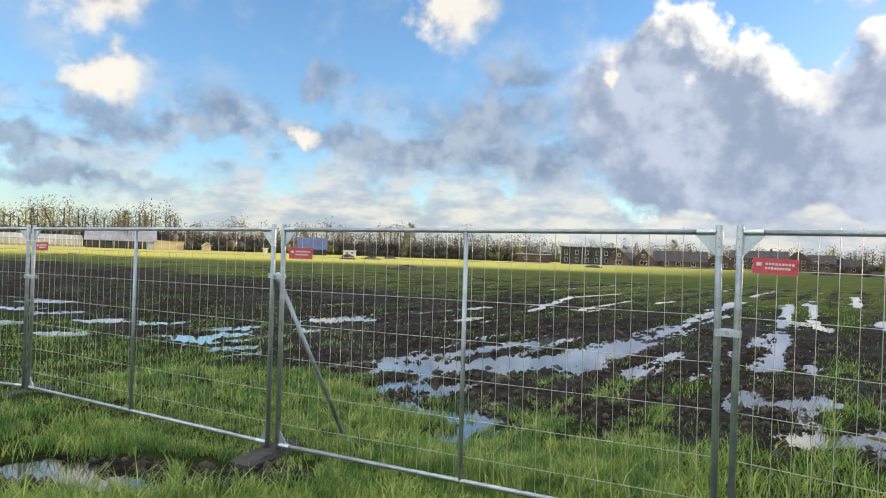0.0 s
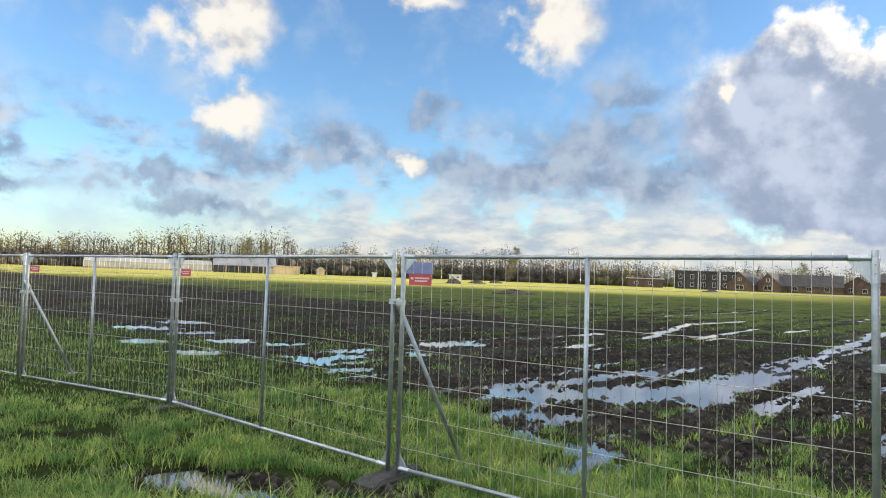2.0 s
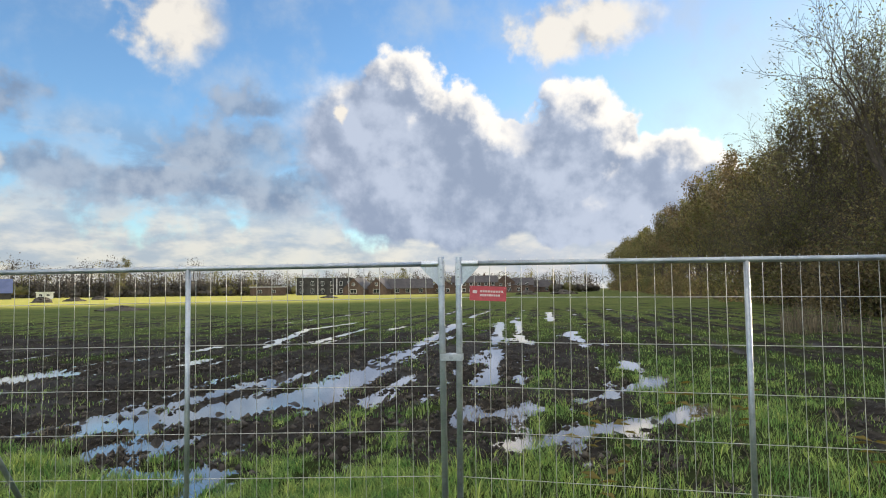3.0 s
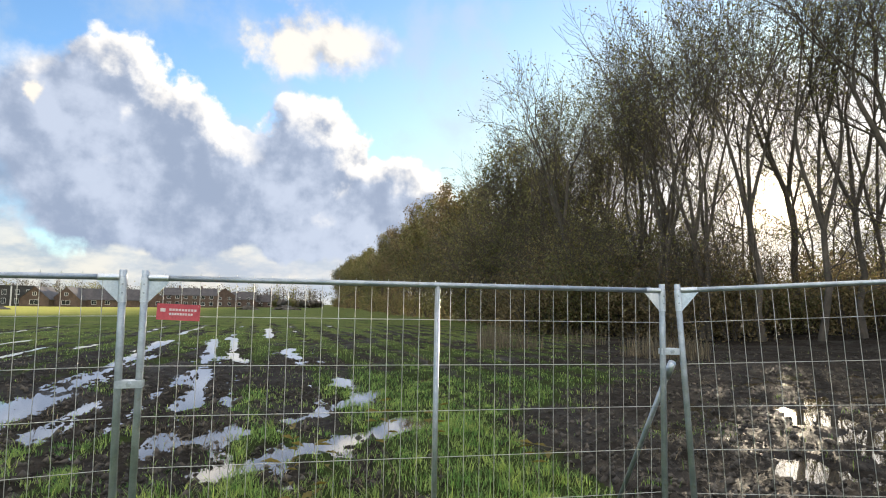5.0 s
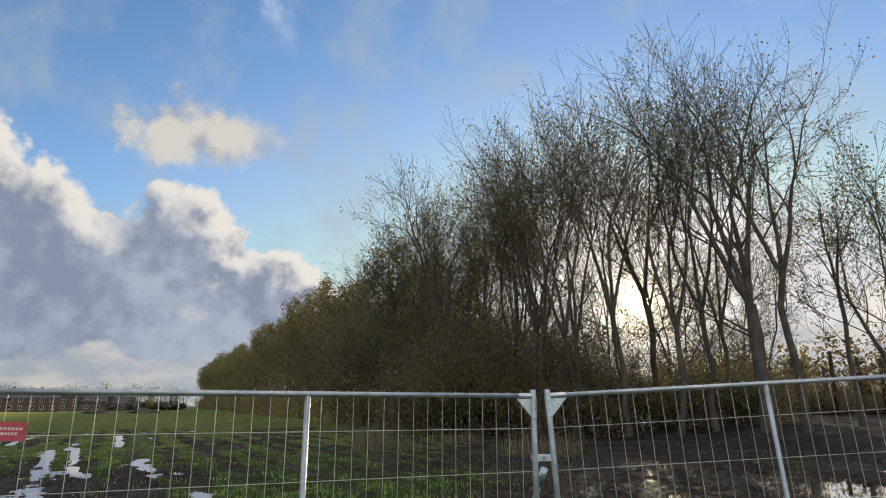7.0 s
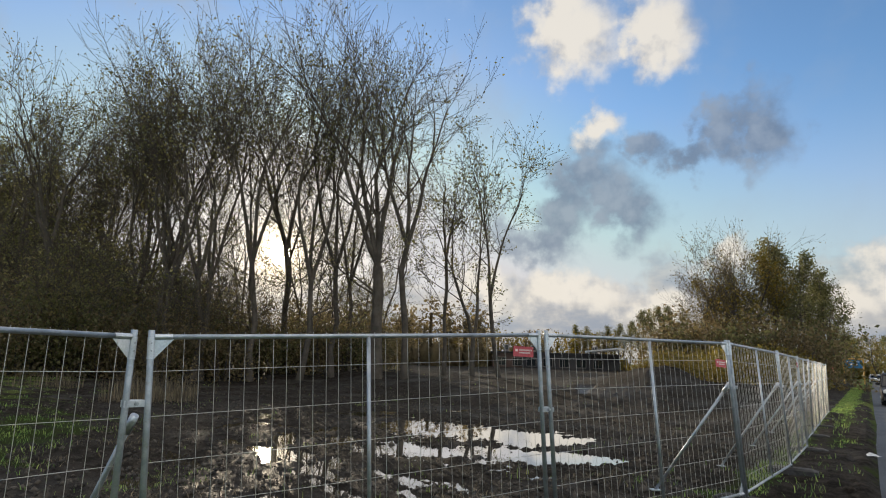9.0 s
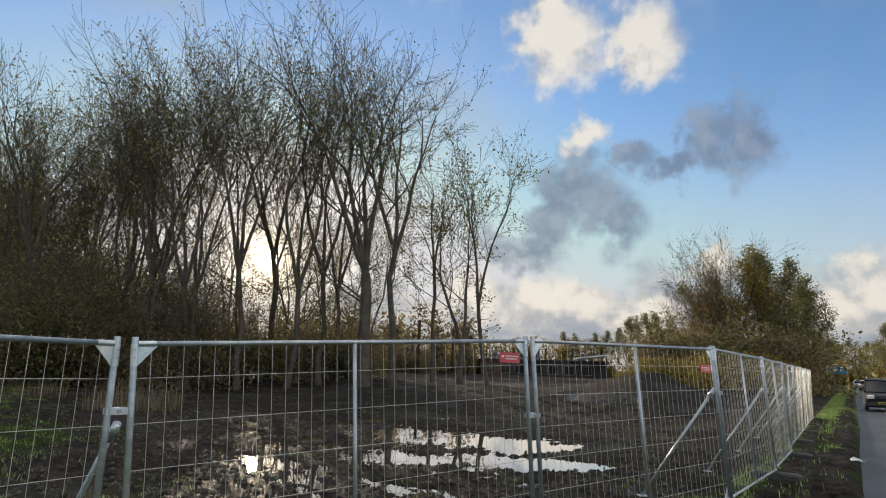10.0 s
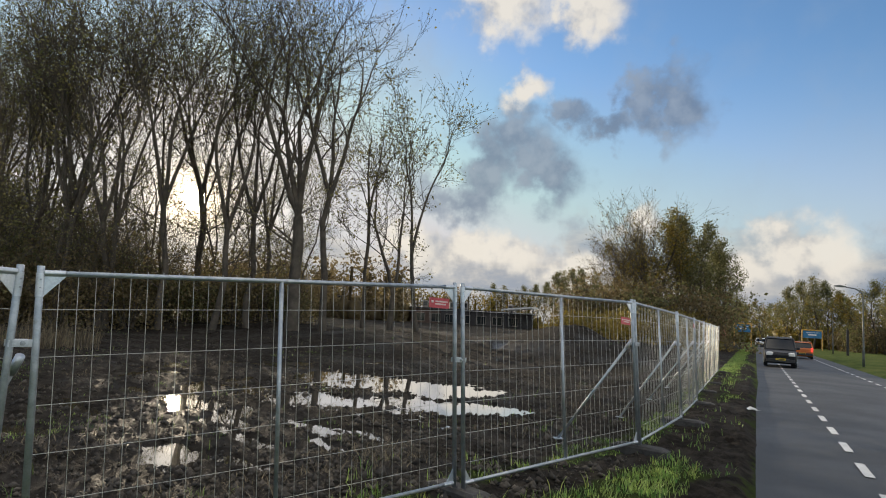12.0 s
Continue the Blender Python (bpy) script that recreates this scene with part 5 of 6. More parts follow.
M_SOLAR = surface("pale_roof_panels", (0.55, 0.57, 0.60), (0.68, 0.69, 0.71), 1.0, 0.35, 0, 0)


def facing(a, d, turn=0.0, z=None):
    x, y = at_az(a, d)
    return pose(x, y, (gz(x, y) if z is None else z) - 0.05, 0, 0, -a + turn)


def window(parent, x, y, z, w, h, frame_mat=None, frame_label="white window frame"):
    f = Geo()
    f.box((x - w / 2, y, z), (0.09, 0.10, h + 0.09)).box((x + w / 2, y, z), (0.09, 0.10, h + 0.09)).box((x, y, z + h / 2), (w - 0.09, 0.10, 0.09)).box((x, y, z - h / 2), (w - 0.09, 0.10, 0.09)).box((x, y, z), (0.06, 0.09, h - 0.09))
    win = part("window", f, frame_mat or M_WHITE, parent, frame_label)
    part("pane", Geo().box((x, y + 0.03, z), (w, 0.02, h)), M_GLASS, win)


def gable_house(name, label, category, a, d, w, depth, eaves, ridge, wall, roof, turn=0.0, wins=(), group="", along=True, chimneys=(), solar=0, door=None):
    """A house with a pitched roof; its front faces the field. along: the ridge runs along the front."""
    h = thing(name, label, category, group, facing(a, d, turn, 0))
    if along:
        body = Geo().box((0, 0, eaves / 2), (w, depth, eaves))
        body.prism([(-depth / 2, eaves), (depth / 2, eaves), (0, ridge - 0.1)], -w / 2, w / 2, Matrix.Rotation(math.pi / 2, 4, "Z"))
    else:
        body = Geo().box((0, 0, eaves / 2), (w, depth, eaves))
        body.prism([(-w / 2, eaves), (w / 2, eaves), (0, ridge - 0.1)], -depth / 2, depth / 2)
    part("wall", body, wall, h)
    o, th = 0.4, 0.14
    half = depth / 2 if along else w / 2
    run = w / 2 + 0.3 if along else depth / 2 + 0.3
    slope = (ridge - eaves) / half
    for s in (-1, 1):
        out = [(0, ridge), (s * (half + o), eaves - o * slope), (s * (half + o), eaves - o * slope - th), (0, ridge - th)]
        rt = Matrix.Rotation(math.pi / 2, 4, "Z") if along else None
        slab = part("roof", Geo().prism(out if s > 0 else out[::-1], -run, run, rt), roof, h)
        if solar and s == -1 and along is False:
            for k in range(solar):
                y = -run + (k + 0.6) * 2 * run / solar
                q = Geo().prism([(s * half * 0.15, ridge - slope * half * 0.15 + 0.05), (s * half * 0.95, ridge - slope * half * 0.95 + 0.05), (s * half * 0.95, ridge - slope * half * 0.95 + 0.1), (s * half * 0.15, ridge - slope * half * 0.15 + 0.1)], y, y + run / solar)
                part("roof_panel", q, M_SOLAR, slab)
        if solar and along and s == 1:
            for k in range(solar):
                x = -run + (k + 0.3) * 2 * run / solar
                q = Geo().prism([(s * half * 0.15, ridge - slope * half * 0.15 + 0.05), (s * half * 0.95, ridge - slope * half * 0.95 + 0.05), (s * half * 0.95, ridge - slope * half * 0.95 + 0.1), (s * half * 0.15, ridge - slope * half * 0.15 + 0.1)], x, x + 0.55 * run / solar, rt)
                part("roof_panel", q, M_SOLAR, slab)
    for x in chimneys:
        part("chimney", Geo().box((x, 0, ridge + 0.2), (0.7, 0.7, 1.5), cut=0.06), M_BRICK, h)
    front = -depth / 2
    for x, z, ww, hh in wins:
        window(h, x, front - 0.04, z, ww, hh)
    if door is not None:
        part("door", Geo().box((door, front - 0.03, 1.05), (1.0, 0.08, 2.1)), M_DARKBOARD, h)
    return h


def flat_block(name, label, a, d, w, depth, height, wall, wins=(), turn=0.0, group="", trim=M_WHITE, frame_mat=None):
    h = thing(name, label, "building", group, facing(a, d, turn, 0))
    part("wall", Geo().box((0, 0, height / 2), (w, depth, height)), wall, h)
    part("roof", Geo().box((0, 0, height + 0.12), (w + 0.6, depth + 0.6, 0.24)), trim, h)
    for x, z, ww, hh in wins:
        window(h, x, -depth / 2 - 0.04, z, ww, hh, frame_mat, "grey window frame" if frame_mat else "white window frame")
    return h


def greenhouse():
    g = thing("greenhouse", "long low glazed greenhouse with a weathered pale roof", "greenhouse", "", facing(-35.8, 222, 0, 0))
    w, dp = 37, 8
    part("plinth", Geo().box((0, 0, 0.3), (w, dp, 0.6)), M_GREYWALL, g)
    for s in (-1, 1):
        slab = part("roof", Geo().prism([(0, 3.7), (s * (dp / 2 + 0.2), 2.3), (s * (dp / 2 + 0.2), 2.24), (0, 3.64)][:: s], -w / 2, w / 2, Matrix.Rotation(math.pi / 2, 4, "Z")), M_GREENHOUSE, g)
        for k in range(27):
            x = -w / 2 + k * w / 26
            part("glazing_bar", Geo().tube([(x, -s * 0.02, 3.74), (x, -s * (dp / 2 + 0.2), 2.36)], 0.06, 4), M_WHITE, slab)
    for k in range(26):
        x = -w / 2 + (k + 0.5) * w / 26
        part("pane", Geo().box((x, -dp / 2, 1.4), (w / 26 - 0.1, 0.05, 1.55)), M_GREENHOUSE, g)
    for k in range(27):
        x = -w / 2 + k * w / 26
        part("mullion", Geo().box((x, -dp / 2 - 0.02, 1.4), (0.09, 0.1, 1.62)), M_WHITE, g)


def buildings():
    greenhouse()
    b = gable_house("barn", "open farm barn with a wide grey corrugated roof", "barn", -28.2, 226, 20, 14, 2.7, 6.2, M_DARKBOARD, M_SLATE)
    for x in (-6, -2, 2, 6):
        part("post", Geo().box((x, -7.1, 1.3), (0.3, 0.3, 2.6)), M_CREAM, b)
    gable_house("shed", "pale timber shed beside the barn", "shed", -25.6, 214, 5, 4, 2.3, 3.0, M_WHITE, M_SLATE)
    flat_block("shed", "long low shed clad in warm cream boards", -24.6, 212, 8.5, 4, 2.6, M_CREAM, trim=M_CREAM)
    gable_house("hut", "small cream field hut with a pitched roof", "hut", -21.6, 210, 2.6, 2.6, 2.1, 3.0, M_CREAM, M_WHITE, along=False)
    flat_block("storage_box", "small white storage box at the field edge", -16.7, 212, 1.5, 1.5, 1.6, M_WHITE)
    gable_house("barn", "dark barn with a steep blue sheet roof", "barn", -12.6, 218, 9.5, 8, 2.3, 6.0, M_DARKBOARD, M_BLUE, wins=((-1, 1.3, 1.2, 0.9),))
    flat_block("trailer", "low white site trailer parked by the hedge", -9.2, 214, 4.2, 2.2, 1.9, M_WHITE, ((-1, 1.2, 0.8, 0.6), (0.8, 1.2, 0.8, 0.6)))
    flat_block("shed", "long low brick shed with a pale roof edge", 7.8, 246, 13, 6, 3.2, M_BRICK, ((-3, 1.6, 1.4, 1.0), (2, 1.6, 1.4, 1.0)))
    for k, (a, w) in enumerate(((11.2, 8), (13.0, 7), (14.6, 6))):
        blk = flat_block("apartment_block", "dark timber-clad flat-roofed house with tall pale frames", a, 244, w, 8, 6.4, M_DARKBOARD, tuple((x, z, 1.1, 1.6) for x in (-w / 4, w / 4) for z in (1.7, 4.5)), group="dark houses", trim=M_DARKBOARD)
        for x in (-w / 2, w / 2):
            part("corner_frame", Geo().box((x, -4.1, 3.2), (0.22, 0.22, 6.4)), M_WHITE, blk)
    for a, d in ((15.9, 236), (18.0, 238)):
        gable_house("house", "barn-shaped dark house with pale panels on the roof", "house", a, d, 8, 14, 2.6, 6.4, M_BRICK, M_ROOF, along=False, turn=-18, solar=3, group="houses by the field", wins=((0, 1.4, 2.4, 1.4), (0, 4.0, 1.0, 1.0)))
    gable_house("house", "long low brick house under a dark roof with panels", "house", 20.6, 240, 17, 9, 2.7, 6.2, M_BRICK, M_ROOF, solar=6, group="houses by the field", wins=((-5, 1.5, 1.4, 1.3), (-1, 1.5, 1.4, 1.3), (4, 1.5, 1.4, 1.3)), chimneys=(3,))
    gable_house("house", "brick house with a dark tiled roof by the field", "house", 23.6, 246, 9, 8, 3.0, 6.2, M_BRICK, M_ROOF, along=False, group="houses by the field", wins=((-2, 1.5, 1.2, 1.3), (2, 1.5, 1.2, 1.3)))
    gable_house("terraced_house", "two-storey brick terrace with white windows and dark roof", "house", 26.6, 262, 19, 9, 4.9, 7.6, M_BRICK, M_ROOF, group="houses by the field",
                wins=tuple((x, z, 1.3, 1.3) for x in (-7.6, -4.6, -1.6, 1.6, 4.6, 7.6) for z in (1.5, 4.0)), chimneys=(-4, 4), solar=0)
    for a, d, w, hh in ((29.4, 300, 9, 8.6), (31.0, 300, 10, 7.2), (32.8, 320, 13, 6.2)):
        gable_house("house", "distant brick house with a tiled roof", "house", a, d, w, 8, hh - 3.2, hh, M_BRICK, M_ROOF, along=w > 9.5, group="houses by the field", wins=((-2, 1.6, 1.3, 1.3), (2, 1.6, 1.3, 1.3), (-2, 4.0, 1.2, 1.1), (2, 4.0, 1.2, 1.1)) if hh > 7 else ((-2, 1.6, 1.3, 1.3), (2, 1.6, 1.3, 1.3)))
    for a in (33.9, 35.2, 36.3):
        flat_block("shed", "distant pale industrial shed", a, 330, 6.5, 6, 3.8, M_GREYWALL if a < 35 else M_WHITE, group="far sheds")
    # low school-like building beyond the trees in the east
    for a, d, w, turn, wall in ((92.6, 112, 15, 6, M_BRICK), (99.8, 108, 9, 4, M_BRICK), (104.6, 106, 15, -4, M_DARKBOARD)):
        wins = tuple((x, 1.75, 1.5, 1.3) for x in np.arange(-w / 2 + 1.4, w / 2 - 1, 2.6))
        bl = flat_block("school_building", "low flat-roofed building with grey-framed windows", a, d, w, 10, 3.1, wall, wins, turn, "low buildings", M_DARKBOARD, M_GREYWALL)
        for x in (-w / 4, w / 4):
            c = part("roof_light", Geo().box((x, -3.5, 3.9), (0.9, 0.9, 1.3), cut=0.1), M_GREYWALL, bl)
            part("pane", Geo().box((x, -3.97, 4.0), (0.55, 0.04, 0.7)), M_GLASS, c)
    cp = thing("canopy", "white-edged open canopy beside the low building", "canopy", "", facing(107.6, 98, -20, 0))
    part("roof", Geo().box((0, 0, 3.9), (5, 3, 0.22), Matrix.Rotation(radians(-6), 4, "Y")), M_WHITE, cp)
    for x in (-2.2, 2.2):
        for y in (-1.2, 1.2):
            part("post", Geo().tube([(x, y, 0), (x, y, 3.9)], 0.08, 6), M_DARKBOARD, cp)


buildings()


def heap(a, d, w, h, seed):
    r = np.random.default_rng(seed)
    g, n, m = Geo(), 18, 5
    pts = [(0, 0, h)]
    for j in range(1, m + 1):
        for i in range(n):
            k = (j / m) * (1 + 0.18 * r.normal())
            pts.append((math.cos(2 * math.pi * i / n) * w / 2 * k, math.sin(2 * math.pi * i / n) * w / 3 * k, h * (1 - (j / m) ** 1.4) + 0.07 * h * r.normal() - (0.2 if j == m else 0)))
    fs = [(0, 1 + i, 1 + (i + 1) % n) for i in range(n)] + [(1 + (j - 1) * n + i, 1 + j * n + i, 1 + j * n + (i + 1) % n, 1 + (j - 1) * n + (i + 1) % n) for j in range(1, m) for i in range(n)]
    g.poly(pts, fs)
    ob = part("soil_mound", g, M_EARTH, None, smooth=False)
    ob.matrix_basis = facing(a, d)
    tagged(ob, "low heap of dark dug soil on the field", "soil heap", "soil heaps")


for i, (a, d, w, h) in enumerate(((-9.4, 135, 4.2, 1.2), (-7.2, 148, 4.0, 1.0), (-5.5, 172, 4.0, 1.1), (-3.9, 68, 4.6, 0.55), (31.4, 190, 6.5, 1.5), (34.6, 196, 9, 1.6), (13.2, 150, 5, 0.7))):
    heap(a, d, w, h, i)

# ---------- road furniture and vehicles ----------
M_BLACK = surface("black_car_paint", (0.008, 0.009, 0.012), (0.013, 0.014, 0.018), 2, 0.30, 0, 0, vary=0.0, spec=0.25)
M_ORANGE = surface("orange_car_paint", (0.45, 0.12, 0.03), (0.52, 0.15, 0.04), 2, 0.25, 0, 0)
M_TYRE = surface("tyre_rubber", (0.018, 0.018, 0.018), (0.03, 0.03, 0.03), 8, 0.85, 0, 0.2, 60, 0.004)
M_TRIMB = surface("black_plastic", (0.022, 0.022, 0.024), (0.035, 0.035, 0.037), 6, 0.6, 0, 0.1, 60, 0.002)
M_CARGLASS, t, p = material("car_glass")
p.inputs["Base Color"].default_value, p.inputs["Roughness"].default_value = (0.012, 0.015, 0.018, 1), 0.04
M_LAMP, t, p = material("headlamp_lens")
p.inputs["Base Color"].default_value, p.inputs["Roughness"].default_value, p.inputs["Metallic"].default_value = (0.85, 0.85, 0.83, 1), 0.15, 0.3
M_TAIL, t, p = material("lit_tail_lamp")
p.inputs["Base Color"].default_value, p.inputs["Emission Color"].default_value, p.inputs["Emission Strength"].default_value = (0.4, 0.01, 0.01, 1), (1.0, 0.05, 0.03, 1), 1.5
M_NUMBER = surface("yellow_plate", (0.62, 0.45, 0.04), (0.68, 0.5, 0.06), 6, 0.5, 0, 0)
M_BOARD = surface("blue_sign_sheet", (0.03, 0.17, 0.36), (0.05, 0.22, 0.43), 2, 0.45, 0, 0.05, 20, 0.002)
M_YELLOW = surface("yellow_painted_posts", (0.55, 0.30, 0.05), (0.66, 0.38, 0.07), 2, 0.6, 0, 0.1, 30, 0.004)
M_POLE = surface("painted_lamp_pole", (0.10, 0.11, 0.10), (0.15, 0.16, 0.15), 1.5, 0.55, 0.2, 0.1, 30, 0.004)


def skin(sections):
    """A closed shell through cross-sections of equal count."""
    g, n = Geo(), len(sections[0])
    fs = [(i * n + k, i * n + (k + 1) % n, (i + 1) * n + (k + 1) % n, (i + 1) * n + k) for i in range(len(sections) - 1) for k in range(n)]
    fs += [tuple(range(n - 1, -1, -1)), tuple(range((len(sections) - 1) * n, len(sections) * n))]
    return g.poly([q for s in sections for q in s], fs)


def car(name, label, m, paint, length, width, height, hood, rear_lit=False):
    """A car with its nose along -y, wheels on z = 0."""
    c = thing(name, label, "car", "", m)
    w, l = width / 2, length / 2

    def ring(y, zb, zt, k):
        a = w * k
        return [(-a + 0.05, y, zb), (a - 0.05, y, zb), (a, y, zb + 0.12), (a, y, zt - 0.12), (a - 0.08, y, zt), (-a + 0.08, y, zt), (-a, y, zt - 0.12), (-a, y, zb + 0.12)]

    belt = hood + 0.05
    body = skin([ring(-l, 0.34, hood - 0.30, 0.84), ring(-l + 0.10, 0.24, hood - 0.16, 0.94), ring(-l + 0.45, 0.20, hood - 0.05, 0.99), ring(-l + 1.0, 0.18, hood, 1.0), ring(0, 0.18, belt, 1.0), ring(l - 0.5, 0.18, belt, 1.0),
                 ring(l - 0.10, 0.24, belt - 0.02, 0.97), ring(l, 0.34, belt - 0.10, 0.9)])
    body = part("body", body, paint, c)
    bv = body.modifiers.new("edge", "BEVEL")
    bv.width, bv.segments = 0.03, 2
    # cabin: roof shell and dark glazing
    y0, y1, y2, y3 = -l + 1.0, -l + 1.75, l - 0.45, l - 0.12
    glass = skin([[(-w * 0.93, y0, belt - 0.02), (w * 0.93, y0, belt - 0.02), (w * 0.93, y3, belt - 0.02), (-w * 0.93, y3, belt - 0.02)],
                  [(-w * 0.80, y1 + 0.0, height - 0.08), (w * 0.80, y1, height - 0.08), (w * 0.80, y2, height - 0.08), (-w * 0.80, y2, height - 0.08)]])
    part("glazing", glass, M_CARGLASS, c, "dark reflecting windows")
    roof = skin([[(-w * 0.82, y1 - 0.08, height - 0.10), (w * 0.82, y1 - 0.08, height - 0.10), (w * 0.82, y2 + 0.08, height - 0.10), (-w * 0.82, y2 + 0.08, height - 0.10)],
                 [(-w * 0.78, y1 + 0.1, height - 0.02), (w * 0.78, y1 + 0.1, height - 0.02), (w * 0.78, y2, height - 0.02), (-w * 0.78, y2, height - 0.02)],
                 [(-w * 0.6, y1 + 0.35, height), (w * 0.6, y1 + 0.35, height), (w * 0.6, y2 - 0.2, height), (-w * 0.6, y2 - 0.2, height)]])
    part("roof", roof, paint, c)
    for s in (-1, 1):
        part("pillar", Geo().tube([(s * w * 0.94, y0, belt - 0.03), (s * w * 0.81, y1, height - 0.08)], 0.045, 6), paint, c)
        part("pillar", Geo().tube([(s * w * 0.94, y3, belt - 0.03), (s * w * 0.81, y2, height - 0.08)], 0.06, 6), paint, c)
        part("pillar", Geo().tube([(s * w * 0.945, 0.25, belt - 0.03), (s * w * 0.815, 0.25, height - 0.08)], 0.04, 6), paint, c)
        part("roof_rail", Geo().tube([(s * w * 0.74, y1 + 0.2, height), (s * w * 0.74, y1 + 0.3, height + 0.06), (s * w * 0.74, y2 - 0.2, height + 0.06), (s * w * 0.74, y2 - 0.1, height)], 0.022, 6), M_ZINC, c)
        part("mirror", Geo().box((s * (w + 0.10), y0 + 0.55, belt + 0.08), (0.20, 0.12, 0.17), cut=0.03), M_TRIMB, c)
        part("headlight", Geo().box((s * w * 0.66, -l + 0.10, hood - 0.24), (0.36, 0.24, 0.20), Matrix.Identity(4), cut=0.05), M_LAMP, c, "clear headlamp")
        part("tail_lamp", Geo().box((s * w * 0.86, l - 0.04, belt - 0.15), (0.16, 0.16, 0.34), cut=0.03), M_TAIL if rear_lit else M_RED, c, "red rear lamp")
        for y in (-l + 0.78, l - 0.75):
            wheel = part("wheel", Geo().tube([(s * (w - 0.20), y, 0.31), (s * (w - 0.01), y, 0.31)], 0.31, 18), M_TYRE, c)
            part("rim", Geo().tube([(s * (w - 0.03), y, 0.31), (s * (w + 0.012), y, 0.31)], [0.20, 0.17], 12), M_ZINC, wheel)
    part("bumper", Geo().box((0, -l + 0.03, 0.40), (width * 0.86, 0.16, 0.20), cut=0.04), M_TRIMB, c)
    part("bumper", Geo().box((0, l - 0.03, 0.42), (width * 0.9, 0.16, 0.22), cut=0.04), M_TRIMB, c)
    part("grille", Geo().box((0, -l - 0.005, hood - 0.27), (width * 0.42, 0.05, 0.10), cut=0.02), M_TRIMB, c)
    for y in (-l - 0.06, l + 0.06):
        plate = part("plate", Geo().box((0, y, 0.47), (0.52, 0.02, 0.11)), M_NUMBER, c, "yellow plate")
        part("bar", Geo().box((0, y + (0.012 if y > 0 else -0.012), 0.47), (0.40, 0.006, 0.05)), M_TRIMB, plate)
    return c


ROAD_TURN = math.degrees(math.atan2(ROAD_WAY[1], ROAD_WAY[0]))
car("car", "black high-roofed family car driving with clear headlamps", pose(*on_road(44.5, -0.35, 0.145), 0, 0, ROAD_TURN - 90), M_BLACK, 4.15, 1.76, 1.78, 1.02)
car("car", "orange hatchback seen from behind with lit brake lamps", pose(*on_road(67.0, -2.75, 0.15), 0, 0, ROAD_TURN + 90), M_ORANGE, 4.1, 1.76, 1.52, 0.92, True)
car("car", "dark car waiting in the queue with its lamps lit", pose(*on_road(112, -2.6, 0.15), 0, 0, ROAD_TURN + 90), M_BLACK, 4.3, 1.78, 1.48, 0.9, True)
car("car", "pale car far down the road", pose(*on_road(128, 0.2, 0.14), 0, 0, ROAD_TURN - 90), M_WHITE, 4.2, 1.75, 1.5, 0.92)


def lorry():
    v = thing("lorry", "red lorry with pale stripes far down the road", "lorry", "", pose(*on_road(131, 7.5, 0.12), 0, 0, ROAD_TURN - 90))
    part("cab", skin([[(-1.2, -3, 0.5), (1.2, -3, 0.5), (1.2, -1, 0.5), (-1.2, -1, 0.5)], [(-1.2, -3.05, 1.7), (1.2, -3.05, 1.7), (1.2, -1, 1.7), (-1.2, -1, 1.7)], [(-1.1, -2.7, 2.8), (1.1, -2.7, 2.8), (1.1, -1, 2.8), (-1.1, -1, 2.8)]]), M_RED, v)
    part("windscreen", Geo().box((0, -2.93, 2.15), (2.0, 0.06, 0.8), Matrix.Identity(4)), M_CARGLASS, v)
    part("box_body", Geo().box((0, 1.2, 1.9), (2.4, 4.2, 2.6), cut=0.06), M_RED, v)
    for z in (0.75, 1.25):
        part("stripe", Geo().box((0, -3.08, z), (2.1, 0.04, 0.16)), M_WHITE, v)
    for s in (-1, 1):
        part("headlight", Geo().box((s * 0.9, -3.07, 1.0), (0.3, 0.08, 0.22), cut=0.02), M_LAMP, v)
        for y in (-2.2, 2.2):
            part("wheel", Geo().tube([(s * 0.9, y, 0.45), (s * 1.2, y, 0.45)], 0.45, 14), M_TYRE, v)


lorry()


def town_sign(s, n, wide, top):
    q = on_road(s, n)
    b = thing("town_sign", "blue boundary board in an orange-yellow post frame", "road sign", "boundary signs", pose(q[0], q[1], gz(q[0], q[1]) - 0.05, 0, 0, ROAD_TURN + 90 + 180))
    for x in (-wide / 2, wide / 2):
        part("post", Geo().tube([(x, 0, 0), (x, 0, top)], 0.09, 8), M_YELLOW, b)
    part("rail", Geo().tube([(-wide / 2, 0, top), (wide / 2, 0, top)], 0.08, 8), M_YELLOW, b)
    board = part("board", Geo().box((0, -0.02, top - 0.75), (wide - 0.22, 0.06, 1.2)), M_BOARD, b)
    part("bar", Geo().box((0, -0.058, top - 0.80), (wide * 0.42, 0.01, 0.22)), M_WHITE, board)
    part("bar", Geo().box((0, -0.058, top - 0.42), (wide * 0.62, 0.01, 0.08)), M_WHITE, board)


town_sign(112, 2.9, 2.5, 3.7)
town_sign(124, -7.6, 3.0, 3.4)


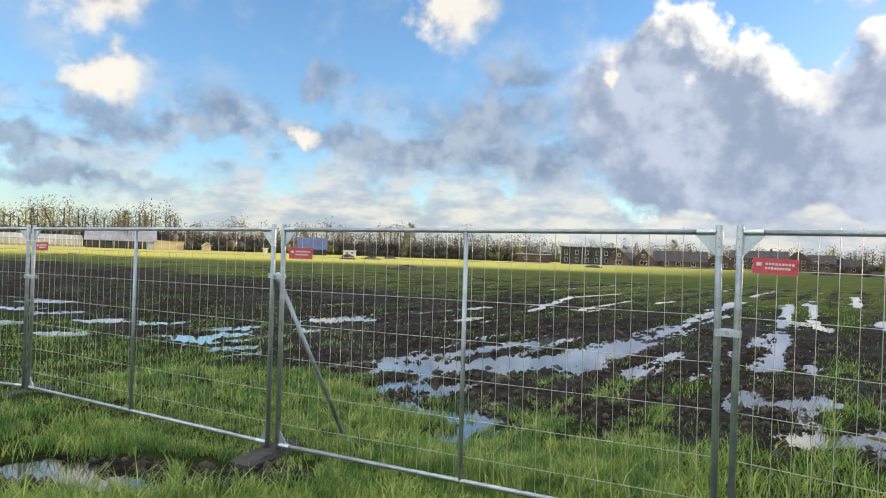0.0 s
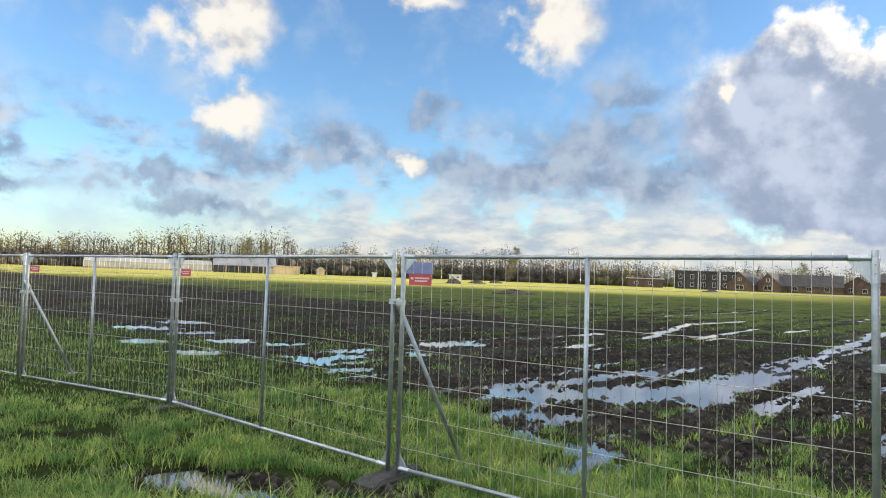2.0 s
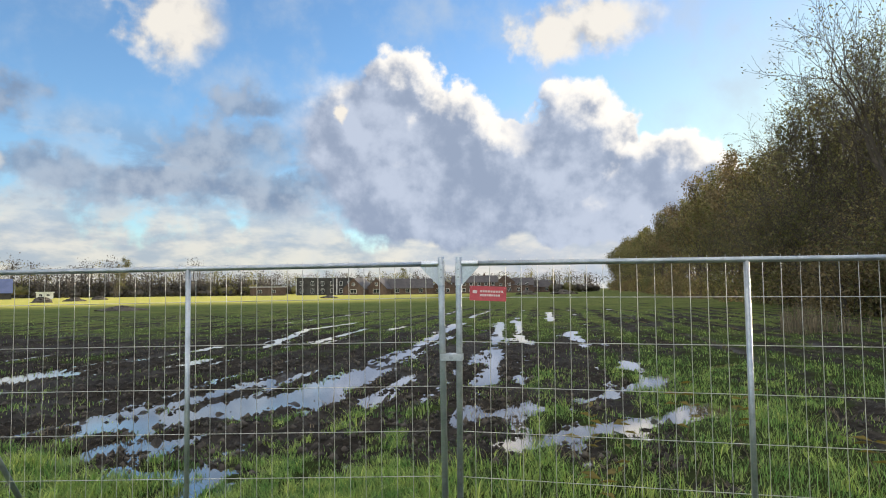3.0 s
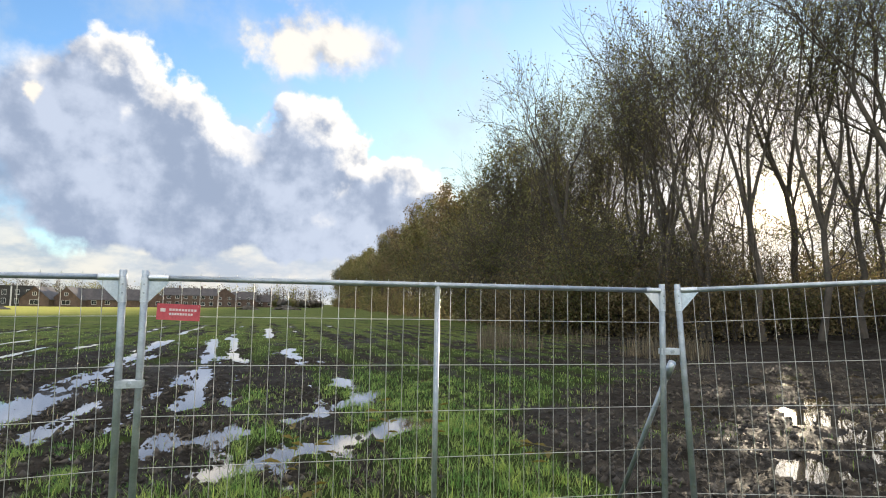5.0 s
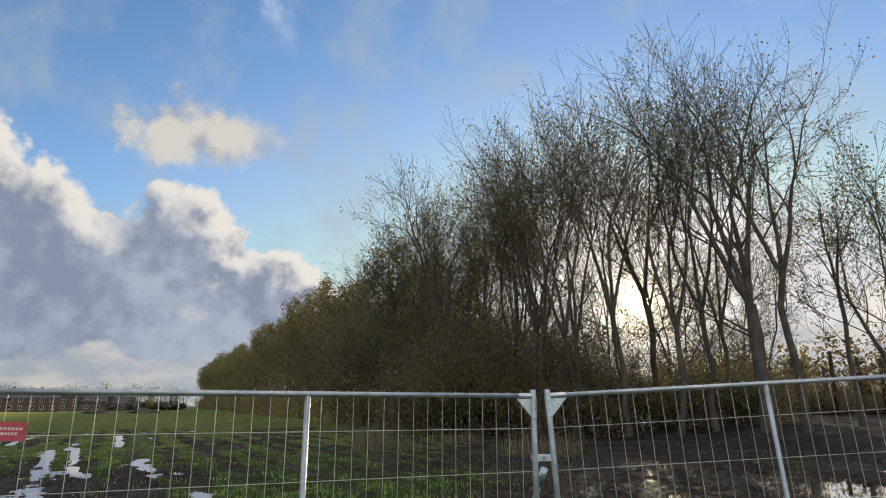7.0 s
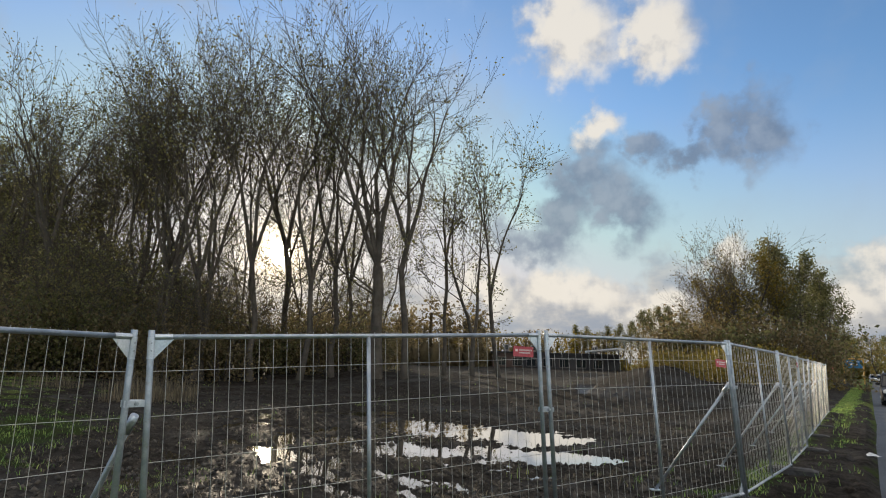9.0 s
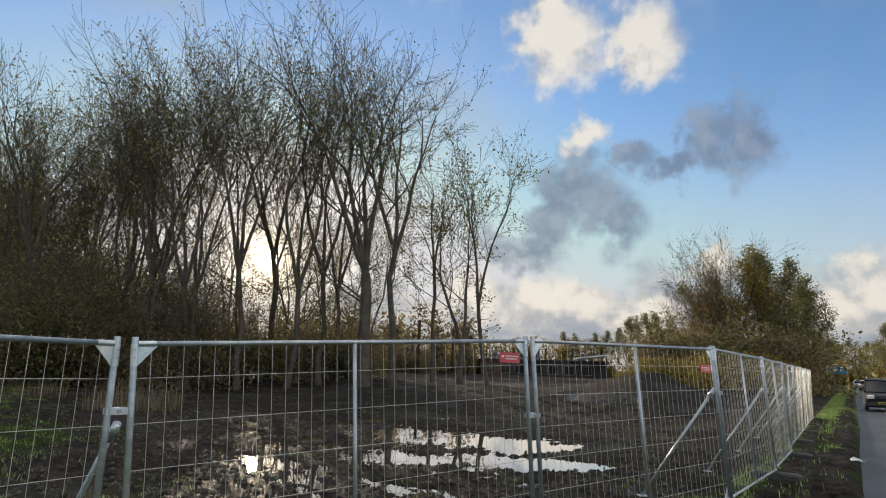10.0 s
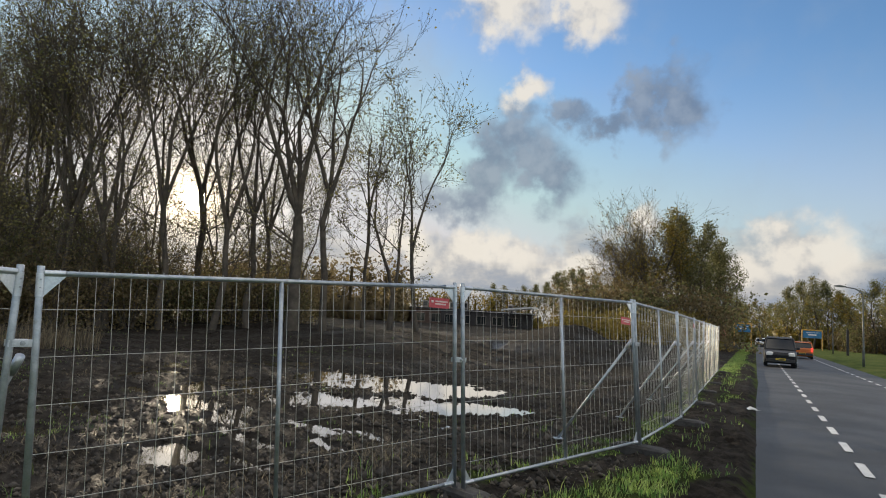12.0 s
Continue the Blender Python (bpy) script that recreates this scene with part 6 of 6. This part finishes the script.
def street_lamp(x, y, h, arm_turn):
    z = gz(x, y)
    lamp = thing("street_lamp", "slim dark street lamp with a curved arm over the road", "street lamp", "street lamps", pose(x, y, z, 0, 0, arm_turn))
    part("pole", Geo().tube([(0, 0, -0.1), (0, 0, 1.1), (0, 0, 1.15), (0, 0, h - 0.5), (-0.12, 0, h - 0.2), (-0.45, 0, h), (-1.1, 0, h + 0.12)], [0.085, 0.085, 0.06, 0.05, 0.045, 0.04, 0.035], 10), M_POLE, lamp, smooth=True)
    part("head", skin([[(-1.0, -0.1, h + 0.08), (-1.0, 0.1, h + 0.08), (-1.0, 0.1, h + 0.16), (-1.0, -0.1, h + 0.16)], [(-1.4, -0.16, h + 0.10), (-1.4, 0.16, h + 0.10), (-1.4, 0.14, h + 0.24), (-1.4, -0.14, h + 0.24)],
                       [(-1.75, -0.10, h + 0.14), (-1.75, 0.10, h + 0.14), (-1.75, 0.08, h + 0.2), (-1.75, -0.08, h + 0.2)]]), M_POLE, lamp)


street_lamp(38.9, -36.8, 5.5, ROAD_TURN + 90 + 180)
for s in (96, 140):
    q = on_road(s, -8)
    street_lamp(q[0], q[1], 5.5, ROAD_TURN + 270)


def marker_post(s, n, h, label="dark square bollard on the grass verge"):
    q = on_road(s, n)
    b = thing("bollard", label, "bollard", "", pose(q[0], q[1], gz(q[0], q[1]) - 0.05, 0, 0, ROAD_TURN))
    part("post", Geo().box((0, 0, h / 2), (0.28, 0.28, h), cut=0.04), M_TRIMB, b)
    part("cap", Geo().box((0, 0, h + 0.05), (0.7, 0.12, 0.3), cut=0.02), M_DARKBOARD, b)


marker_post(94, -9.4, 3.3, "dark narrow signpost on the grass verge")
paper = Geo()
pr = np.random.default_rng(3)
for j in range(4):
    for i in range(5):
        paper.v.append(((i - 2) * 0.075 + pr.normal(0, 0.012), (j - 1.5) * 0.07 + pr.normal(0, 0.012), 0.03 + abs(pr.normal(0, 0.035))))
paper.f = [(j * 5 + i, j * 5 + i + 1, j * 5 + i + 6, j * 5 + i + 5) for j in range(3) for i in range(4)]
litter = part("paper_litter", paper, M_WHITE)
sol = litter.modifiers.new("thick", "SOLIDIFY")
sol.thickness = 0.004
litter.location = (13.6, -9.0, gz(13.6, -9.0) + 0.01)
tagged(litter, "crumpled white paper lying on the muddy verge", "litter")

# ---------- grass, stalks and weeds ----------


def blades(n_try, xs, ys, tall, wide, lean, seed, pick):
    """Bent grass blades at the places that pick() keeps; returns vertices and triangles."""
    r = np.random.default_rng(seed)
    x, y = xs(r, n_try), ys(r, n_try)
    z, cover, wet, sunlit_strip = ground(x, y, True)
    keep = r.random(n_try) < pick(x, y, cover, wet)
    x, y, z = x[keep], y[keep], z[keep]
    n = len(x)
    a = r.random(n) * 2 * math.pi
    h = tall * (0.45 + 0.8 * r.random(n)) * (0.75 + 0.9 * np.clip(fbm(x * 0.9, y * 0.9, 2) + 0.35, 0, 1))
    h = h * (0.45 + 0.55 * step(np.abs(fence_gap(x, y)), 0.08, 0.45))
    w = wide * (0.6 + 0.8 * r.random(n))
    out = lean * h * (0.3 + r.random(n))
    dx, dy = np.cos(a), np.sin(a)
    px, py = -dy * w / 2, dx * w / 2
    v = np.stack([np.stack([x - px, y - py, z - 0.01], 1), np.stack([x + px, y + py, z - 0.01], 1),
                  np.stack([x + dx * out * 0.35 + px * 0.7, y + dy * out * 0.35 + py * 0.7, z + h * 0.6], 1), np.stack([x + dx * out * 0.35 - px * 0.7, y + dy * out * 0.35 - py * 0.7, z + h * 0.6], 1),
                  np.stack([x + dx * out, y + dy * out, z + h], 1)], 1).reshape(-1, 3)
    k = np.arange(n)[:, None] * 5
    f = np.concatenate([k + [0, 1, 2], k + [0, 2, 3], k + [3, 2, 4]])
    return v, f


def polar(r0, r1, a0, a1, power=1.0):
    def xs(r, n):
        a = np.radians(a0 + (a1 - a0) * r.random(n))
        d = r0 * (r1 / r0) ** (r.random(n) ** power)
        xs.d, xs.a = d, a
        return 0.6 + d * np.sin(a)

    def ys(r, n):
        return 0.6 + xs.d * np.cos(xs.a)

    return xs, ys


def grass():
    on = lambda x, y: (x * ROAD_SIDE[0] + y * ROAD_SIDE[1] > 0.2 + np.interp(x * ROAD_WAY[0] + y * ROAD_WAY[1], (-60, -4, 3, 8), (-1.2, -0.1, 0.55, 0.95)))
    xs, ys = polar(2.4, 9.5, -58, 20)
    v0, f0 = blades(170000, xs, ys, 0.085, 0.007, 0.9, 8, lambda x, y, c, w: on(x, y) * step(c + fbm(x * 1.6, y * 1.6, 3) * 0.6 + fbm(x * 5.5, y * 5.5, 2) * 0.9, 0.3, 0.7) * (1 - step(w, 0.3, 0.6)))
    xs, ys = polar(0.35, 2.8, -100, 140, 0.6)
    v3, f3 = blades(16000, xs, ys, 0.08, 0.010, 0.85, 12, lambda x, y, c, w: on(x, y) * 1.0)
    xs, ys = polar(2.8, 16, -58, 128)
    v1, f1 = blades(130000, xs, ys, 0.085, 0.008, 0.9, 1, lambda x, y, c, w: on(x, y) * step(c + fbm(x * 1.6, y * 1.6, 3) * 0.6 + fbm(x * 5.5, y * 5.5, 2) * 0.9, 0.4, 0.8) * (1 - step(w, 0.3, 0.6)))
    xs, ys = polar(9, 48, -58, 128)
    v2, f2 = blades(170000, xs, ys, 0.075, 0.012, 0.9, 2, lambda x, y, c, w: on(x, y) * step(c + fbm(x * 1.2, y * 1.2, 3) * 0.7 + fbm(x * 4, y * 4, 2) * 0.9, 0.5, 0.95) * (1 - step(w, 0.35, 0.65)))
    for v, f, name in ((v0, f0, "grass"), (v1, f1, "grass"), (v2, f2, "grass"), (v3, f3, "grass")):
        tagged(new(name, array_mesh(name, v, f, M_GRASS)), "fresh green grass growing between mud and puddles", "grass", kind="stuff")
    # taller tufts standing out of the sward

    def tufts(r0, r1, a0, a1, count, per):
        spot = polar(r0, r1, a0, a1)

        def xs(r, n):
            cx = spot[0](r, n // per)
            cy = spot[1](r, n // per)
            xs.y = np.repeat(cy, per) + r.normal(0, 0.035, n)
            return np.repeat(cx, per) + r.normal(0, 0.035, n)

        return count * per, xs, lambda r, n: xs.y

    for k, area in enumerate(((2.2, 9.0, -58, 24, 2600, 16), (3.0, 14.0, 20, 128, 1500, 14))):
        n, xs, ys = tufts(*area)
        v, f = blades(n, xs, ys, 0.15, 0.009, 1.15, 21 + k, lambda x, y, c, w: on(x, y) * step(c + fbm(x * 1.1, y * 1.1, 3) * 0.9, 0.45, 0.9) * (1 - step(w, 0.3, 0.6)))
        tagged(new("grass_tufts", array_mesh("grass_tufts", v, f, M_TUFT)), "coarse tufts of longer grass among the short sward", "grass", kind="stuff")
    # sprouts in the mud and along the rows
    xs, ys = polar(6.5, 45, -52, 74)
    v, f = blades(110000, xs, ys, 0.05, 0.010, 1.0, 6, lambda x, y, c, w: on(x, y) * (fence_gap(x, y) > 0.3) * step(fbm(x * 0.7, y * 0.7, 4), 0.0, 0.4) * 0.6 * (1 - step(puddle_depth(x, y), 0.2, 0.6)))
    tagged(new("sprouts", array_mesh("sprouts", v, f, M_GRASS)), "young green shoots scattered over the wet soil", "grass", kind="stuff")
    # sunlit verge beside the road

    def along(r, n):
        along.s, along.n = 7 + 75 * r.random(n) ** 1.6, 1.25 + 5.5 * r.random(n)
        return along.s * ROAD_WAY[0] + along.n * ROAD_SIDE[0]

    v, f = blades(60000, along, lambda r, n: along.s * ROAD_WAY[1] + along.n * ROAD_SIDE[1], 0.075, 0.014, 0.9, 7, lambda x, y, c, w: step(c + fbm(x * 1.4, y * 1.4, 3) * 0.6, 0.35, 0.8) * (fence_gap(x, y) < 0.1))
    tagged(new("verge_grass", array_mesh("verge_grass", v, f, M_GRASS)), "uneven green grass on the road verge", "grass", kind="stuff")
    # straw and stalks on the bare soil
    xs, ys = polar(6, 40, -50, 120)
    v, f = blades(120000, xs, ys, 0.07, 0.010, 2.2, 3, lambda x, y, c, w: (fence_gap(x, y) > 0.4) * step(1 - c, 0.3, 0.7) * step(fbm(x * 0.8, y * 0.8, 3), -0.1, 0.3) * 0.5 * (1 - step(puddle_depth(x, y), 0.3, 0.7)))
    tagged(new("straw", array_mesh("straw", v, f, M_STRAW)), "dry broken stalks and straw lying on wet soil", "straw", kind="stuff")
    # reeds before the wood
    xs, ys = polar(24, 34, 52, 72)
    v, f = blades(5000, xs, ys, 0.75, 0.02, 0.35, 4, lambda x, y, c, w: step(fbm(x * 0.3, y * 0.3, 2), -0.05, 0.25))
    tagged(new("reeds", array_mesh("reeds", v, f, M_STRAW)), "pale dry reeds and tall weeds before the wood", "reeds", kind="stuff")


grass()


def clods():
    r = np.random.default_rng(11)
    xs, ys = polar(4.5, 30, -50, 118)
    n = 34000
    x, y = xs(r, n), ys(r, n)
    z, cover, wet, sunlit_strip = ground(x, y, True)
    keep = (r.random(n) < step(1 - cover, 0.35, 0.8)) & (puddle_depth(x, y) < 0.45) & (x * ROAD_SIDE[0] + y * ROAD_SIDE[1] > 1.3)
    x, y, z = x[keep], y[keep], z[keep]
    n = len(x)
    s = (0.012 + 0.05 * r.random(n) ** 3)[:, None, None]
    base = np.array([(1, 0, 0), (0, 1, 0), (-1, 0, 0), (0, -1, 0), (0, 0, 0.9), (0, 0, -0.6)], float)
    v = (base[None] * (0.7 + 0.6 * r.random((n, 6, 1))) + r.normal(0, 0.18, (n, 6, 3))) * s + np.stack([x, y, z + 0.008], 1)[:, None]
    f = np.array([(0, 1, 4), (1, 2, 4), (2, 3, 4), (3, 0, 4), (1, 0, 5), (2, 1, 5), (3, 2, 5), (0, 3, 5)])
    f = (np.arange(n)[:, None, None] * 6 + f[None]).reshape(-1, 3)
    tagged(new("soil_clods", array_mesh("soil_clods", v.reshape(-1, 3), f, M_EARTH)), "wet clods of dark ploughed soil", "soil", kind="stuff")


clods()


def weed(x, y, h, seed):
    """A tall weed with yellowing leaves just beyond the fence."""
    r = np.random.default_rng(seed)
    w = thing("weed", "lone weed stalk with a few yellow leaves", "weed", "weeds by the fence", pose(x, y, gz(x, y) - 0.02, 0, 0, r.random() * 360))
    pts = [Vector((0.04 * r.normal() * k, 0.04 * r.normal() * k, h * k / 5)) for k in range(6)]
    part("stem", Geo().tube(pts, [0.006, 0.005, 0.005, 0.004, 0.003, 0.002], 5), M_STRAW, w)
    for k in range(9):
        p = pts[2 + k % 4].lerp(pts[3 + k % 3], 0.5)
        a, s = r.random() * 6.28, 0.05 + 0.05 * r.random()
        d, e = Vector((math.cos(a), math.sin(a), 0.3)), Vector((-math.sin(a), math.cos(a), 0))
        g = Geo().poly([p, p + d * s + e * s * 0.4, p + d * 2 * s - Vector((0, 0, s * 0.4)), p + d * s - e * s * 0.4 + Vector((0, 0, 0.01))], [(0, 1, 2), (0, 2, 3)])
        part("leaf", g, M_LEAF_Y, w)


for k, (x, y, h) in enumerate(((4.35, 5.3, 0.75), (4.95, 5.05, 1.0), (5.55, 5.0, 0.9), (3.9, 5.4, 0.55), (3.6, 4.75, 0.45), (6.2, 4.2, 0.5))):
    weed(x, y, h, k)
